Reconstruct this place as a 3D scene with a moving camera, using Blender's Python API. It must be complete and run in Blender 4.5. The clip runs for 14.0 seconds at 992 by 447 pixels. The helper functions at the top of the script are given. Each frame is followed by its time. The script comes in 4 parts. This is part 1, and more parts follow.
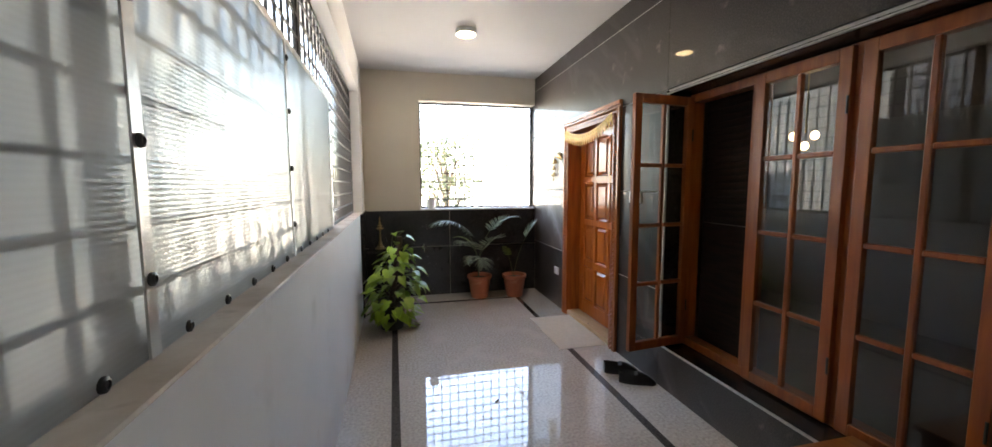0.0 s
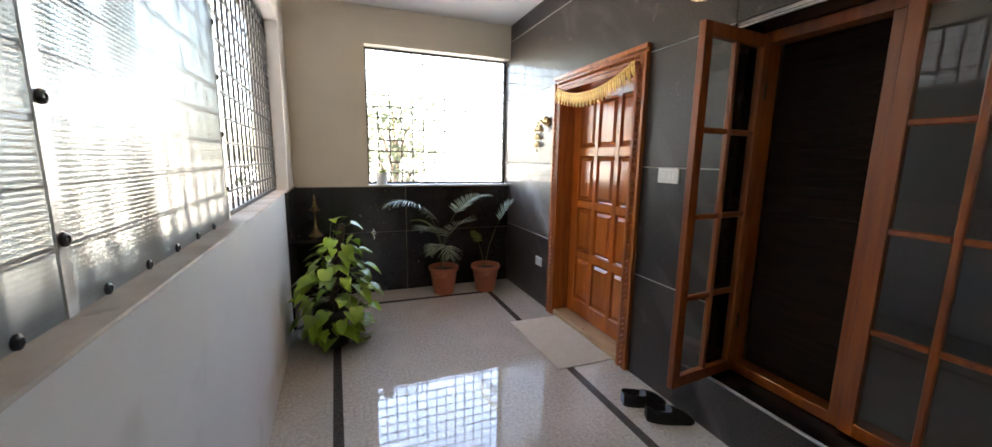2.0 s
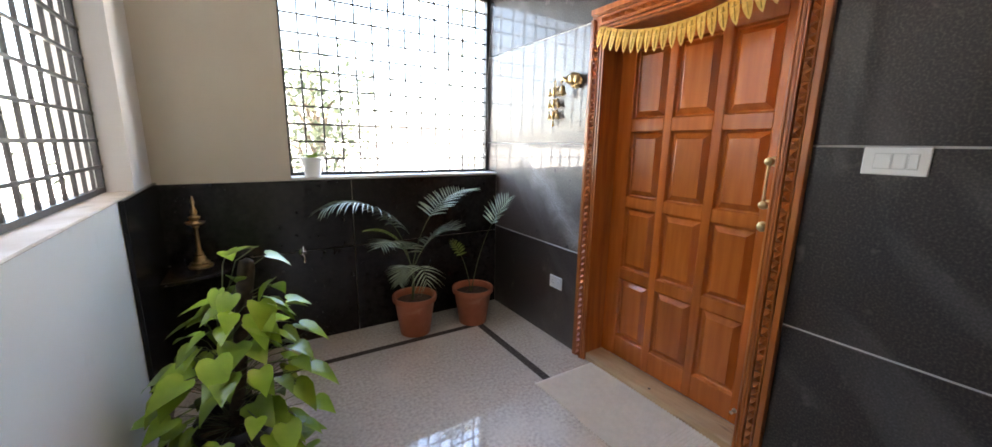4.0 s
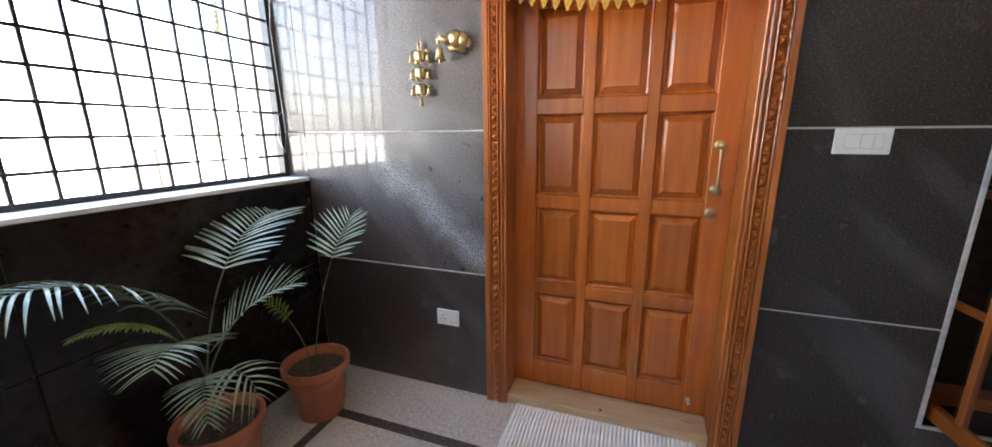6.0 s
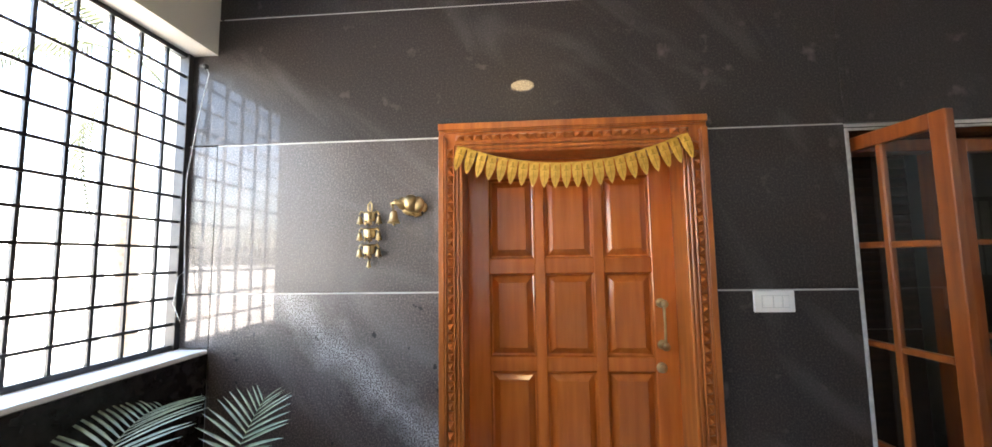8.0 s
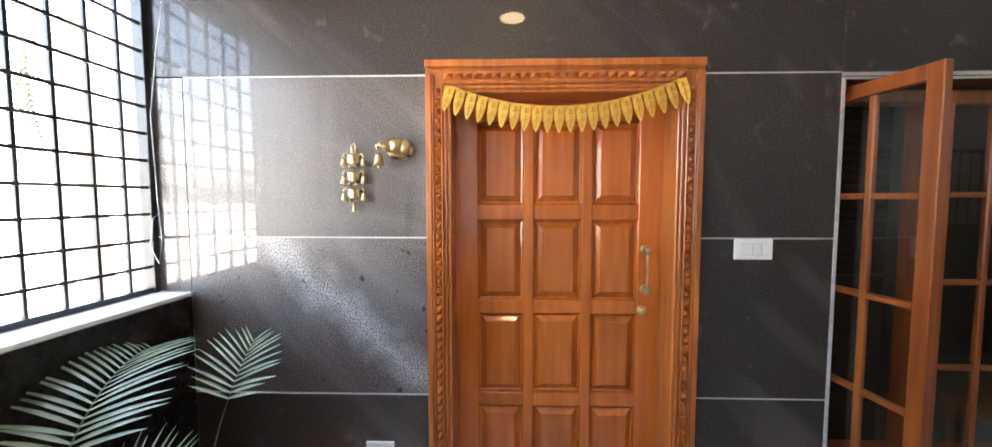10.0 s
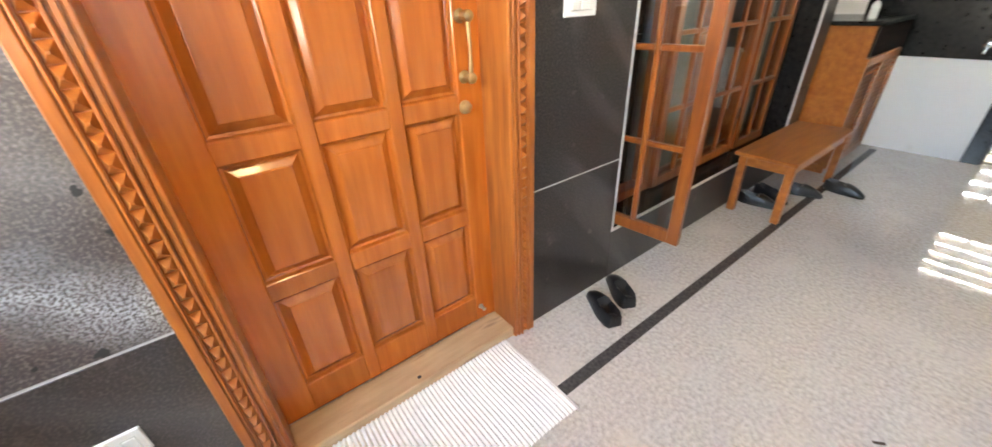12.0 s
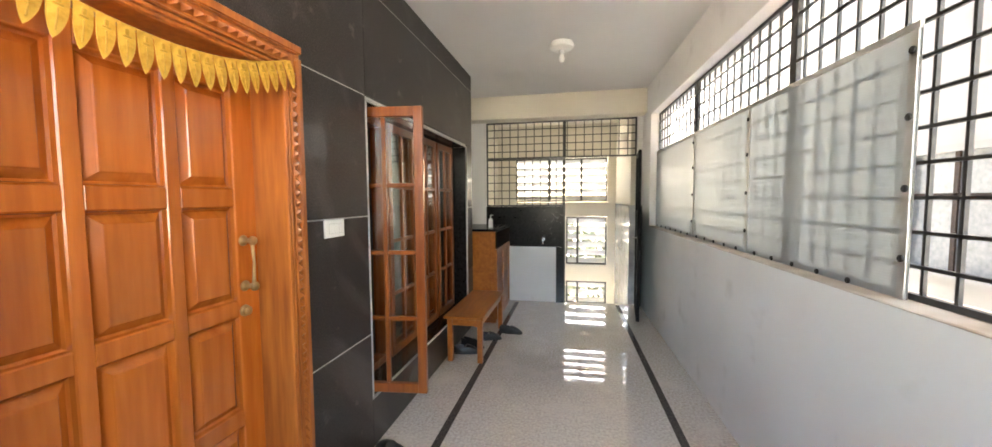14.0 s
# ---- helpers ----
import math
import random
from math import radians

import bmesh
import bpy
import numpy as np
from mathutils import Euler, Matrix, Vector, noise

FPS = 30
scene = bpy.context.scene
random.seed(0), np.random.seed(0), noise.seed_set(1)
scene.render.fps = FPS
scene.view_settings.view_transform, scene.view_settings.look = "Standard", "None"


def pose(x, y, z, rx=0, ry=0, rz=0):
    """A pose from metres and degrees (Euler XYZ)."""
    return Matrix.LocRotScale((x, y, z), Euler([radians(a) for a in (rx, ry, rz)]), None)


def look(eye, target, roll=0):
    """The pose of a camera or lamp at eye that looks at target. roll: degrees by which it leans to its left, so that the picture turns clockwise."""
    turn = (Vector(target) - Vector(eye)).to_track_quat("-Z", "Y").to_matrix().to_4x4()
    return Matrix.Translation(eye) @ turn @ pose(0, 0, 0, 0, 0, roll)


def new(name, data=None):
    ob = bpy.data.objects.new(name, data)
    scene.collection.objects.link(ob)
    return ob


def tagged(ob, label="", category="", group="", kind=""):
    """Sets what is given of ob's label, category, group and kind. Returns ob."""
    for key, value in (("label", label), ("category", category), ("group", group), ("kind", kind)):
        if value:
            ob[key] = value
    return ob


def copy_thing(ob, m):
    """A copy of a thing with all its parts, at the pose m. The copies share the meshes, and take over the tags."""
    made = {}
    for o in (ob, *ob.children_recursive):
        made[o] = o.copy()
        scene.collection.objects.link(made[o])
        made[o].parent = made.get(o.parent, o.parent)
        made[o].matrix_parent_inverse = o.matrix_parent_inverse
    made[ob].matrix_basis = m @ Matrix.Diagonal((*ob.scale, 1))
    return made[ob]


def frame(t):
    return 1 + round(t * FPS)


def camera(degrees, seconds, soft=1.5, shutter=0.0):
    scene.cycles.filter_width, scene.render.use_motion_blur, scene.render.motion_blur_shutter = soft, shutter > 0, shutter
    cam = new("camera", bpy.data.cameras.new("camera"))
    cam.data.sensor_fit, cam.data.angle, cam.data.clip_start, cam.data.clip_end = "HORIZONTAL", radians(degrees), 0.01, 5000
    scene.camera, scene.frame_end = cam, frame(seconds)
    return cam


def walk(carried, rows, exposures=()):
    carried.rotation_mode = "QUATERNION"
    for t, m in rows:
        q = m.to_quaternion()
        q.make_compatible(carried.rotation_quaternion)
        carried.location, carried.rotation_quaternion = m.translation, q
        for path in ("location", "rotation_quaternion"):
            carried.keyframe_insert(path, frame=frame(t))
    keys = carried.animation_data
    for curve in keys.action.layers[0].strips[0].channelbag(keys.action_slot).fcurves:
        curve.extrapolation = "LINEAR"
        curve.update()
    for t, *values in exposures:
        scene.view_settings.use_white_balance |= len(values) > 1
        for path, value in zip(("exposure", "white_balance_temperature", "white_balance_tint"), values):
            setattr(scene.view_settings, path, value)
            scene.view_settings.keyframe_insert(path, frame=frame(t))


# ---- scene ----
cam = camera(103.2, 14.0, shutter=0.12)
PATH = [
    (0, (0.394, 0.34, 1.476), (0.843, 2.28, 1.288), -0.2),
    (0.5, (0.349, 0.453, 1.467), (0.825, 2.385, 1.266), 0.4),
    (1, (0.331, 0.68, 1.473), (0.858, 2.599, 1.279), 1.6),
    (1.5, (0.318, 1.014, 1.442), (0.957, 2.891, 1.186), 1.7),
    (2, (0.391, 1.306, 1.465), (1.089, 3.152, 1.144), 0.9),
    (2.5, (0.397, 1.696, 1.441), (1.205, 3.488, 1.075), 0.5),
    (5, (0.388, 3.374, 1.418), (1.825, 4.686, 0.957), 0.0),
    (5.5, (0.388, 3.695, 1.427), (2.095, 4.573, 0.867), -0.3),
    (6, (0.427, 3.904, 1.427), (2.26, 4.562, 0.972), -0.4),
    (6.5, (0.488, 4.075, 1.465), (2.411, 4.478, 1.088), -0.5),
    (7, (0.457, 4.206, 1.518), (2.44, 4.389, 1.332), -0.7),
    (7.5, (0.437, 4.205, 1.568), (2.424, 4.35, 1.744), -0.8),
    (10, (0.46, 4.236, 1.602), (2.456, 4.293, 1.48), 0.0),
    (10.5, (0.586, 4.267, 1.52), (2.54, 4.335, 1.096), 0.3),
    (11, (0.825, 4.264, 1.464), (2.675, 4.312, 0.706), -1.3),
    (11.5, (1.018, 4.3, 1.403), (2.805, 3.955, 0.575), -1.5),
    (12, (1.112, 4.371, 1.403), (2.518, 3.345, 0.417), -2.8),
    (12.5, (1.052, 4.479, 1.379), (1.962, 2.896, 0.563), -0.2),
    (13, (0.988, 4.67, 1.425), (1.616, 2.852, 0.877), -0.4),
    (13.5, (1.01, 4.862, 1.476), (1.448, 2.94, 1.139), -0.9),
    (14, (0.983, 4.967, 1.532), (1.381, 3.011, 1.405), -0.4),
]
EXPOSURES = [(0, 4.95, 7700, 12), (2.5, 4.9, 7600, 12), (5.5, 5.1, 7200, 12), (7.5, 5.0, 7200, 12), (10, 5.4, 7200, 12), (11, 6.25, 7300, 11), (12.5, 6.3, 8700, 11), (14, 5.6, 8300, 12)]
walk(cam, [(t, look(eye, target, roll)) for t, eye, target, roll in PATH], EXPOSURES)

# ---- world and light ----
world = bpy.data.worlds.new("sky")
scene.world = world
world.use_nodes = True
wn = world.node_tree.nodes
sky = wn.new("ShaderNodeTexSky")
sky.sky_type = "NISHITA"
sky.sun_disc = False
sky.sun_elevation, sky.sun_rotation = radians(47), radians(216)
sky.dust_density, sky.air_density = 3.0, 1.0
wn["Background"].inputs["Strength"].default_value = 0.15
world.node_tree.links.new(sky.outputs["Color"], wn["Background"].inputs["Color"])
sun = new("sun", bpy.data.lights.new("sun", "SUN"))
sun.data.energy, sun.data.angle, sun.data.color = 5.0, radians(3), (1.0, 0.96, 0.9)
sun.matrix_world = look((-4, -5.5, 7.4), (0, 0, 0))


# ---- materials ----
def mat(name, stops, scale=8.0, rough=0.5, metal=0.0, bump=0.0, bump_scale=60.0, detail=6.0, stretch=(1, 1, 1), spots=None, vary=0.0, coat=0.0, spec=0.5, rough_var=0.0):
    """A grained surface: a colour ramp over noise, a second fine noise for relief, spots of another colour."""
    m = bpy.data.materials.new(name)
    m.use_nodes = True
    n, l = m.node_tree.nodes, m.node_tree.links
    b = n["Principled BSDF"]
    b.inputs["Metallic"].default_value = metal
    b.inputs["Roughness"].default_value = rough
    b.inputs["Coat Weight"].default_value = coat
    b.inputs["Coat Roughness"].default_value = 0.08
    b.inputs["Specular IOR Level"].default_value = spec
    tc = n.new("ShaderNodeTexCoord")
    mp = n.new("ShaderNodeMapping")
    mp.inputs["Scale"].default_value = stretch
    l.new(tc.outputs["Object"], mp.inputs["Vector"])
    t = n.new("ShaderNodeTexNoise")
    t.inputs["Scale"].default_value, t.inputs["Detail"].default_value = scale, detail
    l.new(mp.outputs["Vector"], t.inputs["Vector"])
    r = n.new("ShaderNodeValToRGB")
    els = r.color_ramp.elements
    while len(els) < len(stops):
        els.new(0.5)
    for e, (p, c) in zip(els, stops):
        e.position, e.color = p, (*c, 1)
    l.new(t.outputs["Fac"], r.inputs["Fac"])
    colour = r.outputs["Color"]
    if spots:
        ss, lo, hi, sc = spots
        s = n.new("ShaderNodeTexNoise")
        s.inputs["Scale"].default_value, s.inputs["Detail"].default_value = ss, 3.0
        l.new(mp.outputs["Vector"], s.inputs["Vector"])
        rr = n.new("ShaderNodeMapRange")
        rr.inputs[1].default_value, rr.inputs[2].default_value = lo, hi
        l.new(s.outputs["Fac"], rr.inputs[0])
        mx = n.new("ShaderNodeMix")
        mx.data_type = "RGBA"
        l.new(rr.outputs[0], mx.inputs[0])
        l.new(colour, mx.inputs[6])
        mx.inputs[7].default_value = (*sc, 1)
        colour = mx.outputs[2]
    if vary:
        oi = n.new("ShaderNodeObjectInfo")
        hs = n.new("ShaderNodeHueSaturation")
        vr = n.new("ShaderNodeMapRange")
        vr.inputs[3].default_value, vr.inputs[4].default_value = 1 - vary, 1 + vary
        l.new(oi.outputs["Random"], vr.inputs[0])
        l.new(vr.outputs[0], hs.inputs["Value"])
        l.new(colour, hs.inputs["Color"])
        colour = hs.outputs["Color"]
    l.new(colour, b.inputs["Base Color"])
    if rough_var:
        rv = n.new("ShaderNodeTexNoise")
        rv.inputs["Scale"].default_value = 2.5
        l.new(tc.outputs["Object"], rv.inputs["Vector"])
        rm = n.new("ShaderNodeMapRange")
        rm.inputs[3].default_value, rm.inputs[4].default_value = max(0.0, rough - rough_var), rough + rough_var
        l.new(rv.outputs["Fac"], rm.inputs[0])
        l.new(rm.outputs[0], b.inputs["Roughness"])
    if bump:
        bt = n.new("ShaderNodeTexNoise")
        bt.inputs["Scale"].default_value, bt.inputs["Detail"].default_value = bump_scale, 4.0
        l.new(mp.outputs["Vector"], bt.inputs["Vector"])
        bp = n.new("ShaderNodeBump")
        bp.inputs["Strength"].default_value, bp.inputs["Distance"].default_value = bump, 0.004
        l.new(bt.outputs["Fac"], bp.inputs["Height"])
        l.new(bp.outputs["Normal"], b.inputs["Normal"])
    return m


PAINT_WHITE = mat("white_wall_paint", [(0.3, (0.78, 0.77, 0.75)), (0.7, (0.84, 0.83, 0.81))], 1.6, 0.6, bump=0.12, bump_scale=45, spots=(3.0, 0.62, 0.85, (0.62, 0.60, 0.56)))
PAINT_CREAM = mat("cream_wall_paint", [(0.3, (0.62, 0.57, 0.47)), (0.7, (0.68, 0.63, 0.53))], 1.2, 0.65, bump=0.1, bump_scale=45)
# dark taupe that puts the unlit room's shade into its walls
ROOM_SHADE_PAINT = mat("room_shade_paint", [(0.3, (0.13, 0.115, 0.10)), (0.7, (0.17, 0.15, 0.13))], 1.2, 0.7)
CEILING_PAINT = mat("ceiling_paint", [(0.3, (0.74, 0.73, 0.72)), (0.7, (0.79, 0.78, 0.77))], 1.0, 0.75, bump=0.06)
GROUT = mat("pale_grout", [(0.3, (0.50, 0.49, 0.47)), (0.7, (0.60, 0.59, 0.57))], 20, 0.8, bump=0.2)
LEDGE_STONE = mat("worn_ledge_paint", [(0.3, (0.44, 0.35, 0.27)), (0.65, (0.64, 0.57, 0.50))], 5, 0.6, bump=0.15, spots=(11, 0.6, 0.72, (0.40, 0.33, 0.26)))
FLOOR_STONE = mat("polished_beige_granite", [(0.28, (0.44, 0.395, 0.35)), (0.5, (0.58, 0.53, 0.48)), (0.72, (0.72, 0.67, 0.615))], 55, 0.035, detail=8, spots=(3.5, 0.52, 0.80, (0.68, 0.62, 0.56)), rough_var=0.012, coat=0.8)
FLOOR_STONE.node_tree.nodes["Principled BSDF"].inputs["Coat Roughness"].default_value = 0.02
STRIP_STONE = mat("dark_granite_strip", [(0.3, (0.05, 0.043, 0.04)), (0.7, (0.11, 0.095, 0.088))], 60, 0.1, detail=6)
BLACK_STONE = mat("black_granite", [(0.3, (0.008, 0.0068, 0.0065)), (0.7, (0.02, 0.017, 0.0165))], 30, 0.24, spots=(2.2, 0.6, 0.9, (0.022, 0.019, 0.018)), rough_var=0.05, spec=0.3)
WOOD_DOOR = mat("varnished_teak", [(0.25, (0.40, 0.092, 0.014)), (0.5, (0.48, 0.122, 0.019)), (0.75, (0.56, 0.156, 0.026))], 5.0, 0.25, bump=0.08, bump_scale=30, detail=8, stretch=(6, 6, 0.55), coat=0.35, vary=0.10)
WOOD_FRAME = mat("carved_teak", [(0.25, (0.28, 0.068, 0.014)), (0.5, (0.42, 0.118, 0.023)), (0.75, (0.54, 0.175, 0.035))], 6.0, 0.33, bump=0.1, bump_scale=30, detail=8, stretch=(6, 6, 0.5), coat=0.3, vary=0.08)
WOOD_WINDOW = mat("varnished_window_wood", [(0.25, (0.20, 0.043, 0.008)), (0.5, (0.275, 0.066, 0.011)), (0.75, (0.35, 0.094, 0.016))], 6.0, 0.3, bump=0.08, bump_scale=30, detail=8, stretch=(6, 6, 0.5), coat=0.3, vary=0.06)
WOOD_PALE = mat("raw_threshold_wood", [(0.25, (0.42, 0.27, 0.145)), (0.75, (0.60, 0.42, 0.25))], 6, 0.55, bump=0.2, bump_scale=40, stretch=(4, 0.6, 4), spots=(7, 0.6, 0.75, (0.18, 0.11, 0.06)))
WOOD_BENCH = mat("bench_teak", [(0.25, (0.32, 0.085, 0.014)), (0.75, (0.50, 0.165, 0.03))], 6, 0.3, bump=0.08, bump_scale=30, stretch=(5, 0.6, 5), coat=0.3, vary=0.06)
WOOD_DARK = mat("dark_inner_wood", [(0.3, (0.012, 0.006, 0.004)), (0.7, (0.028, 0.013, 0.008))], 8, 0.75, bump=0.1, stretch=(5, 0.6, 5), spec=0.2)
BRASS = mat("aged_brass", [(0.3, (0.42, 0.295, 0.145)), (0.7, (0.64, 0.475, 0.25))], 25, 0.36, 1.0, bump=0.15, bump_scale=120, spots=(30, 0.6, 0.75, (0.22, 0.14, 0.06)))
GOLD_FOIL = mat("gold_garland", [(0.3, (0.54, 0.29, 0.04)), (0.7, (0.73, 0.44, 0.08))], 40, 0.42, 0.25, bump=0.35, bump_scale=160, vary=0.08)
GOLD_DARK = mat("embossed_gold", [(0.3, (0.36, 0.19, 0.02)), (0.7, (0.5, 0.28, 0.035))], 60, 0.5, 0.25, bump=0.3, bump_scale=200)
CHROME = mat("chrome", [(0.3, (0.7, 0.7, 0.7)), (0.7, (0.8, 0.8, 0.8))], 20, 0.12, 1.0)
IRON = mat("black_painted_iron", [(0.3, (0.014, 0.014, 0.015)), (0.7, (0.034, 0.033, 0.033))], 20, 0.45, bump=0.15)
IRON_DULL = mat("dull_black_iron", [(0.3, (0.010, 0.010, 0.010)), (0.7, (0.022, 0.021, 0.021))], 20, 0.7, bump=0.15, spec=0.15)
IRON_BAND = mat("grey_painted_iron", [(0.3, (0.10, 0.11, 0.115)), (0.7, (0.16, 0.17, 0.175))], 20, 0.5, bump=0.1)
PLASTIC_WHITE = mat("white_plastic", [(0.3, (0.76, 0.76, 0.74)), (0.7, (0.80, 0.80, 0.78))], 6, 0.3)
PLASTIC_GREY = mat("pale_grey_plastic", [(0.3, (0.55, 0.56, 0.54)), (0.7, (0.60, 0.61, 0.59))], 6, 0.3)
TERRACOTTA = mat("terracotta_plastic", [(0.3, (0.36, 0.10, 0.045)), (0.7, (0.47, 0.145, 0.07))], 7, 0.5, bump=0.1, spots=(9, 0.6, 0.8, (0.52, 0.24, 0.15)))
SOIL = mat("dry_soil", [(0.3, (0.035, 0.022, 0.015)), (0.7, (0.10, 0.065, 0.045))], 40, 0.95, bump=0.9, bump_scale=50)
PALM_GREEN = mat("palm_leaf", [(0.3, (0.20, 0.26, 0.17)), (0.7, (0.38, 0.45, 0.31))], 14, 0.28, vary=0.2)
PALM_YOUNG = mat("young_palm_leaf", [(0.3, (0.12, 0.17, 0.02)), (0.7, (0.22, 0.28, 0.04))], 14, 0.4)
STALK = mat("plant_stalk", [(0.3, (0.07, 0.09, 0.035)), (0.7, (0.12, 0.14, 0.06))], 20, 0.5)
VINE_GREEN = mat("vine_leaf", [(0.25, (0.15, 0.27, 0.018)), (0.55, (0.27, 0.41, 0.034)), (0.8, (0.44, 0.55, 0.08))], 7, 0.3, bump=0.1, vary=0.35)
MOSS = mat("coir_pole", [(0.3, (0.03, 0.02, 0.014)), (0.7, (0.075, 0.05, 0.032))], 40, 0.95, bump=0.9, bump_scale=70)
BLACK_PLASTIC = mat("black_plastic", [(0.3, (0.012, 0.012, 0.013)), (0.7, (0.022, 0.022, 0.023))], 10, 0.4, bump=0.1)
SHOE_BLACK = mat("black_leather", [(0.3, (0.008, 0.008, 0.009)), (0.7, (0.02, 0.02, 0.021))], 30, 0.35, bump=0.3, bump_scale=90)
MAT_COTTON = mat("white_cotton_rib", [(0.3, (0.80, 0.785, 0.75)), (0.7, (0.88, 0.865, 0.83))], 30, 0.95, bump=0.08, bump_scale=90)
ALU = mat("brushed_aluminium", [(0.3, (0.55, 0.55, 0.54)), (0.7, (0.66, 0.66, 0.65))], 15, 0.4, 0.7)
BEVEL_STONE = mat("pale_cut_stone_edge", [(0.3, (0.40, 0.39, 0.38)), (0.7, (0.56, 0.55, 0.53))], 40, 0.4, bump=0.2)
FACADE_WHITE = mat("white_facade", [(0.3, (0.80, 0.79, 0.77)), (0.7, (0.86, 0.85, 0.83))], 0.5, 0.8, spots=(0.8, 0.6, 0.8, (0.62, 0.6, 0.56)))
FACADE_CREAM = mat("cream_facade", [(0.3, (0.46, 0.43, 0.37)), (0.7, (0.54, 0.50, 0.44))], 0.6, 0.8, bump=0.15)
# cream plaster darkened: the narrow alley's shade is in this colour
FACADE_SHADED = mat("shaded_facade", [(0.3, (0.19, 0.18, 0.17)), (0.7, (0.27, 0.26, 0.245))], 0.6, 0.8, bump=0.15)
STAIR_MARBLE = mat("grey_marble", [(0.3, (0.30, 0.30, 0.31)), (0.7, (0.52, 0.52, 0.52))], 6, 0.15, detail=10)
ROAD_DUST = mat("pale_concrete_ground", [(0.3, (0.50, 0.48, 0.45)), (0.7, (0.60, 0.58, 0.54))], 0.8, 0.9, bump=0.2)
FOLIAGE = mat("tree_foliage", [(0.3, (0.085, 0.105, 0.06)), (0.7, (0.15, 0.18, 0.11))], 3, 0.6, vary=0.25)
BARK = mat("bark", [(0.3, (0.11, 0.085, 0.06)), (0.7, (0.22, 0.18, 0.14))], 12, 0.9, bump=0.6)
PALM_TREE = mat("coconut_leaf", [(0.3, (0.02, 0.028, 0.01)), (0.7, (0.045, 0.055, 0.02))], 3, 0.6, vary=0.2)


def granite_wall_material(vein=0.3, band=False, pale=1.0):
    """Dark leathered granite with pale drifting veins, black pits and a soft polish; pale above 1 paints in window
    light.
    """
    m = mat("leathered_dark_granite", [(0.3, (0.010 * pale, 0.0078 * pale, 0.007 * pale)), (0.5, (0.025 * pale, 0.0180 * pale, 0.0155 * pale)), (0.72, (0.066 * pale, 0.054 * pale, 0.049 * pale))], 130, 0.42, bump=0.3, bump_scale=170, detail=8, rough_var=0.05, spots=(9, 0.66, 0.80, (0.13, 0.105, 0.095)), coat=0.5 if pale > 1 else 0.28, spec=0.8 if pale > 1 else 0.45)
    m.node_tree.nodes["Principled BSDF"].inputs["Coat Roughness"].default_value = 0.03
    n, l = m.node_tree.nodes, m.node_tree.links
    b = n["Principled BSDF"]
    base = b.inputs["Base Color"].links[0].from_socket
    tc = n["Texture Coordinate"]
    mp = n.new("ShaderNodeMapping")
    mp.vector_type = "TEXTURE"
    mp.inputs["Rotation"].default_value = (radians(44), 0, 0)
    mp.inputs["Scale"].default_value = (1, 1.5, 0.5)
    l.new(tc.outputs["Object"], mp.inputs["Vector"])
    v = n.new("ShaderNodeTexNoise")
    v.inputs["Scale"].default_value, v.inputs["Detail"].default_value, v.inputs["Distortion"].default_value = 1.1, 10.0, 1.6
    l.new(mp.outputs["Vector"], v.inputs["Vector"])
    r = n.new("ShaderNodeMapRange")
    r.inputs[1].default_value, r.inputs[2].default_value, r.inputs[4].default_value = 0.54, 0.80, vein
    l.new(v.outputs["Fac"], r.inputs[0])
    fine = n.new("ShaderNodeTexNoise")
    fine.inputs["Scale"].default_value, fine.inputs["Detail"].default_value = 150.0, 4.0
    l.new(tc.outputs["Object"], fine.inputs["Vector"])
    mul = n.new("ShaderNodeMath")
    mul.operation = "MULTIPLY"
    l.new(r.outputs[0], mul.inputs[0])
    l.new(fine.outputs["Fac"], mul.inputs[1])
    mx = n.new("ShaderNodeMix")
    mx.data_type = "RGBA"
    l.new(mul.outputs[0], mx.inputs[0])
    l.new(base, mx.inputs[6])
    mx.inputs[7].default_value = (0.42, 0.40, 0.39, 1)
    colour = mx.outputs[2]
    if band:
        # one broad pale seam crossing the slab, with black pits along it
        dot = n.new("ShaderNodeVectorMath")
        dot.operation = "DOT_PRODUCT"
        dot.inputs[1].default_value = (0, 0.66, -0.75)
        l.new(tc.outputs["Object"], dot.inputs[0])
        wob = n.new("ShaderNodeTexNoise")
        wob.inputs["Scale"].default_value, wob.inputs["Detail"].default_value = 7.0, 8.0
        l.new(tc.outputs["Object"], wob.inputs["Vector"])
        add = n.new("ShaderNodeMath")
        add.operation = "MULTIPLY_ADD"
        add.inputs[1].default_value = 0.22
        l.new(wob.outputs["Fac"], add.inputs[0])
        l.new(dot.outputs["Value"], add.inputs[2])
        dist = n.new("ShaderNodeMath")
        dist.operation = "SUBTRACT"
        dist.inputs[1].default_value = 2.57
        l.new(add.outputs[0], dist.inputs[0])
        ab = n.new("ShaderNodeMath")
        ab.operation = "ABSOLUTE"
        l.new(dist.outputs[0], ab.inputs[0])
        seam = n.new("ShaderNodeMapRange")
        seam.inputs[1].default_value, seam.inputs[2].default_value, seam.inputs[3].default_value, seam.inputs[4].default_value = 0.0, 0.11, 0.95, 0.0
        l.new(ab.outputs[0], seam.inputs[0])
        sm = n.new("ShaderNodeMath")
        sm.operation = "MULTIPLY"
        l.new(seam.outputs[0], sm.inputs[0])
        grit = n.new("ShaderNodeMapRange")
        grit.inputs[1].default_value, grit.inputs[2].default_value = 0.42, 0.58
        l.new(fine.outputs["Fac"], grit.inputs[0])
        l.new(grit.outputs[0], sm.inputs[1])
        m2 = n.new("ShaderNodeMix")
        m2.data_type = "RGBA"
        l.new(sm.outputs[0], m2.inputs[0])
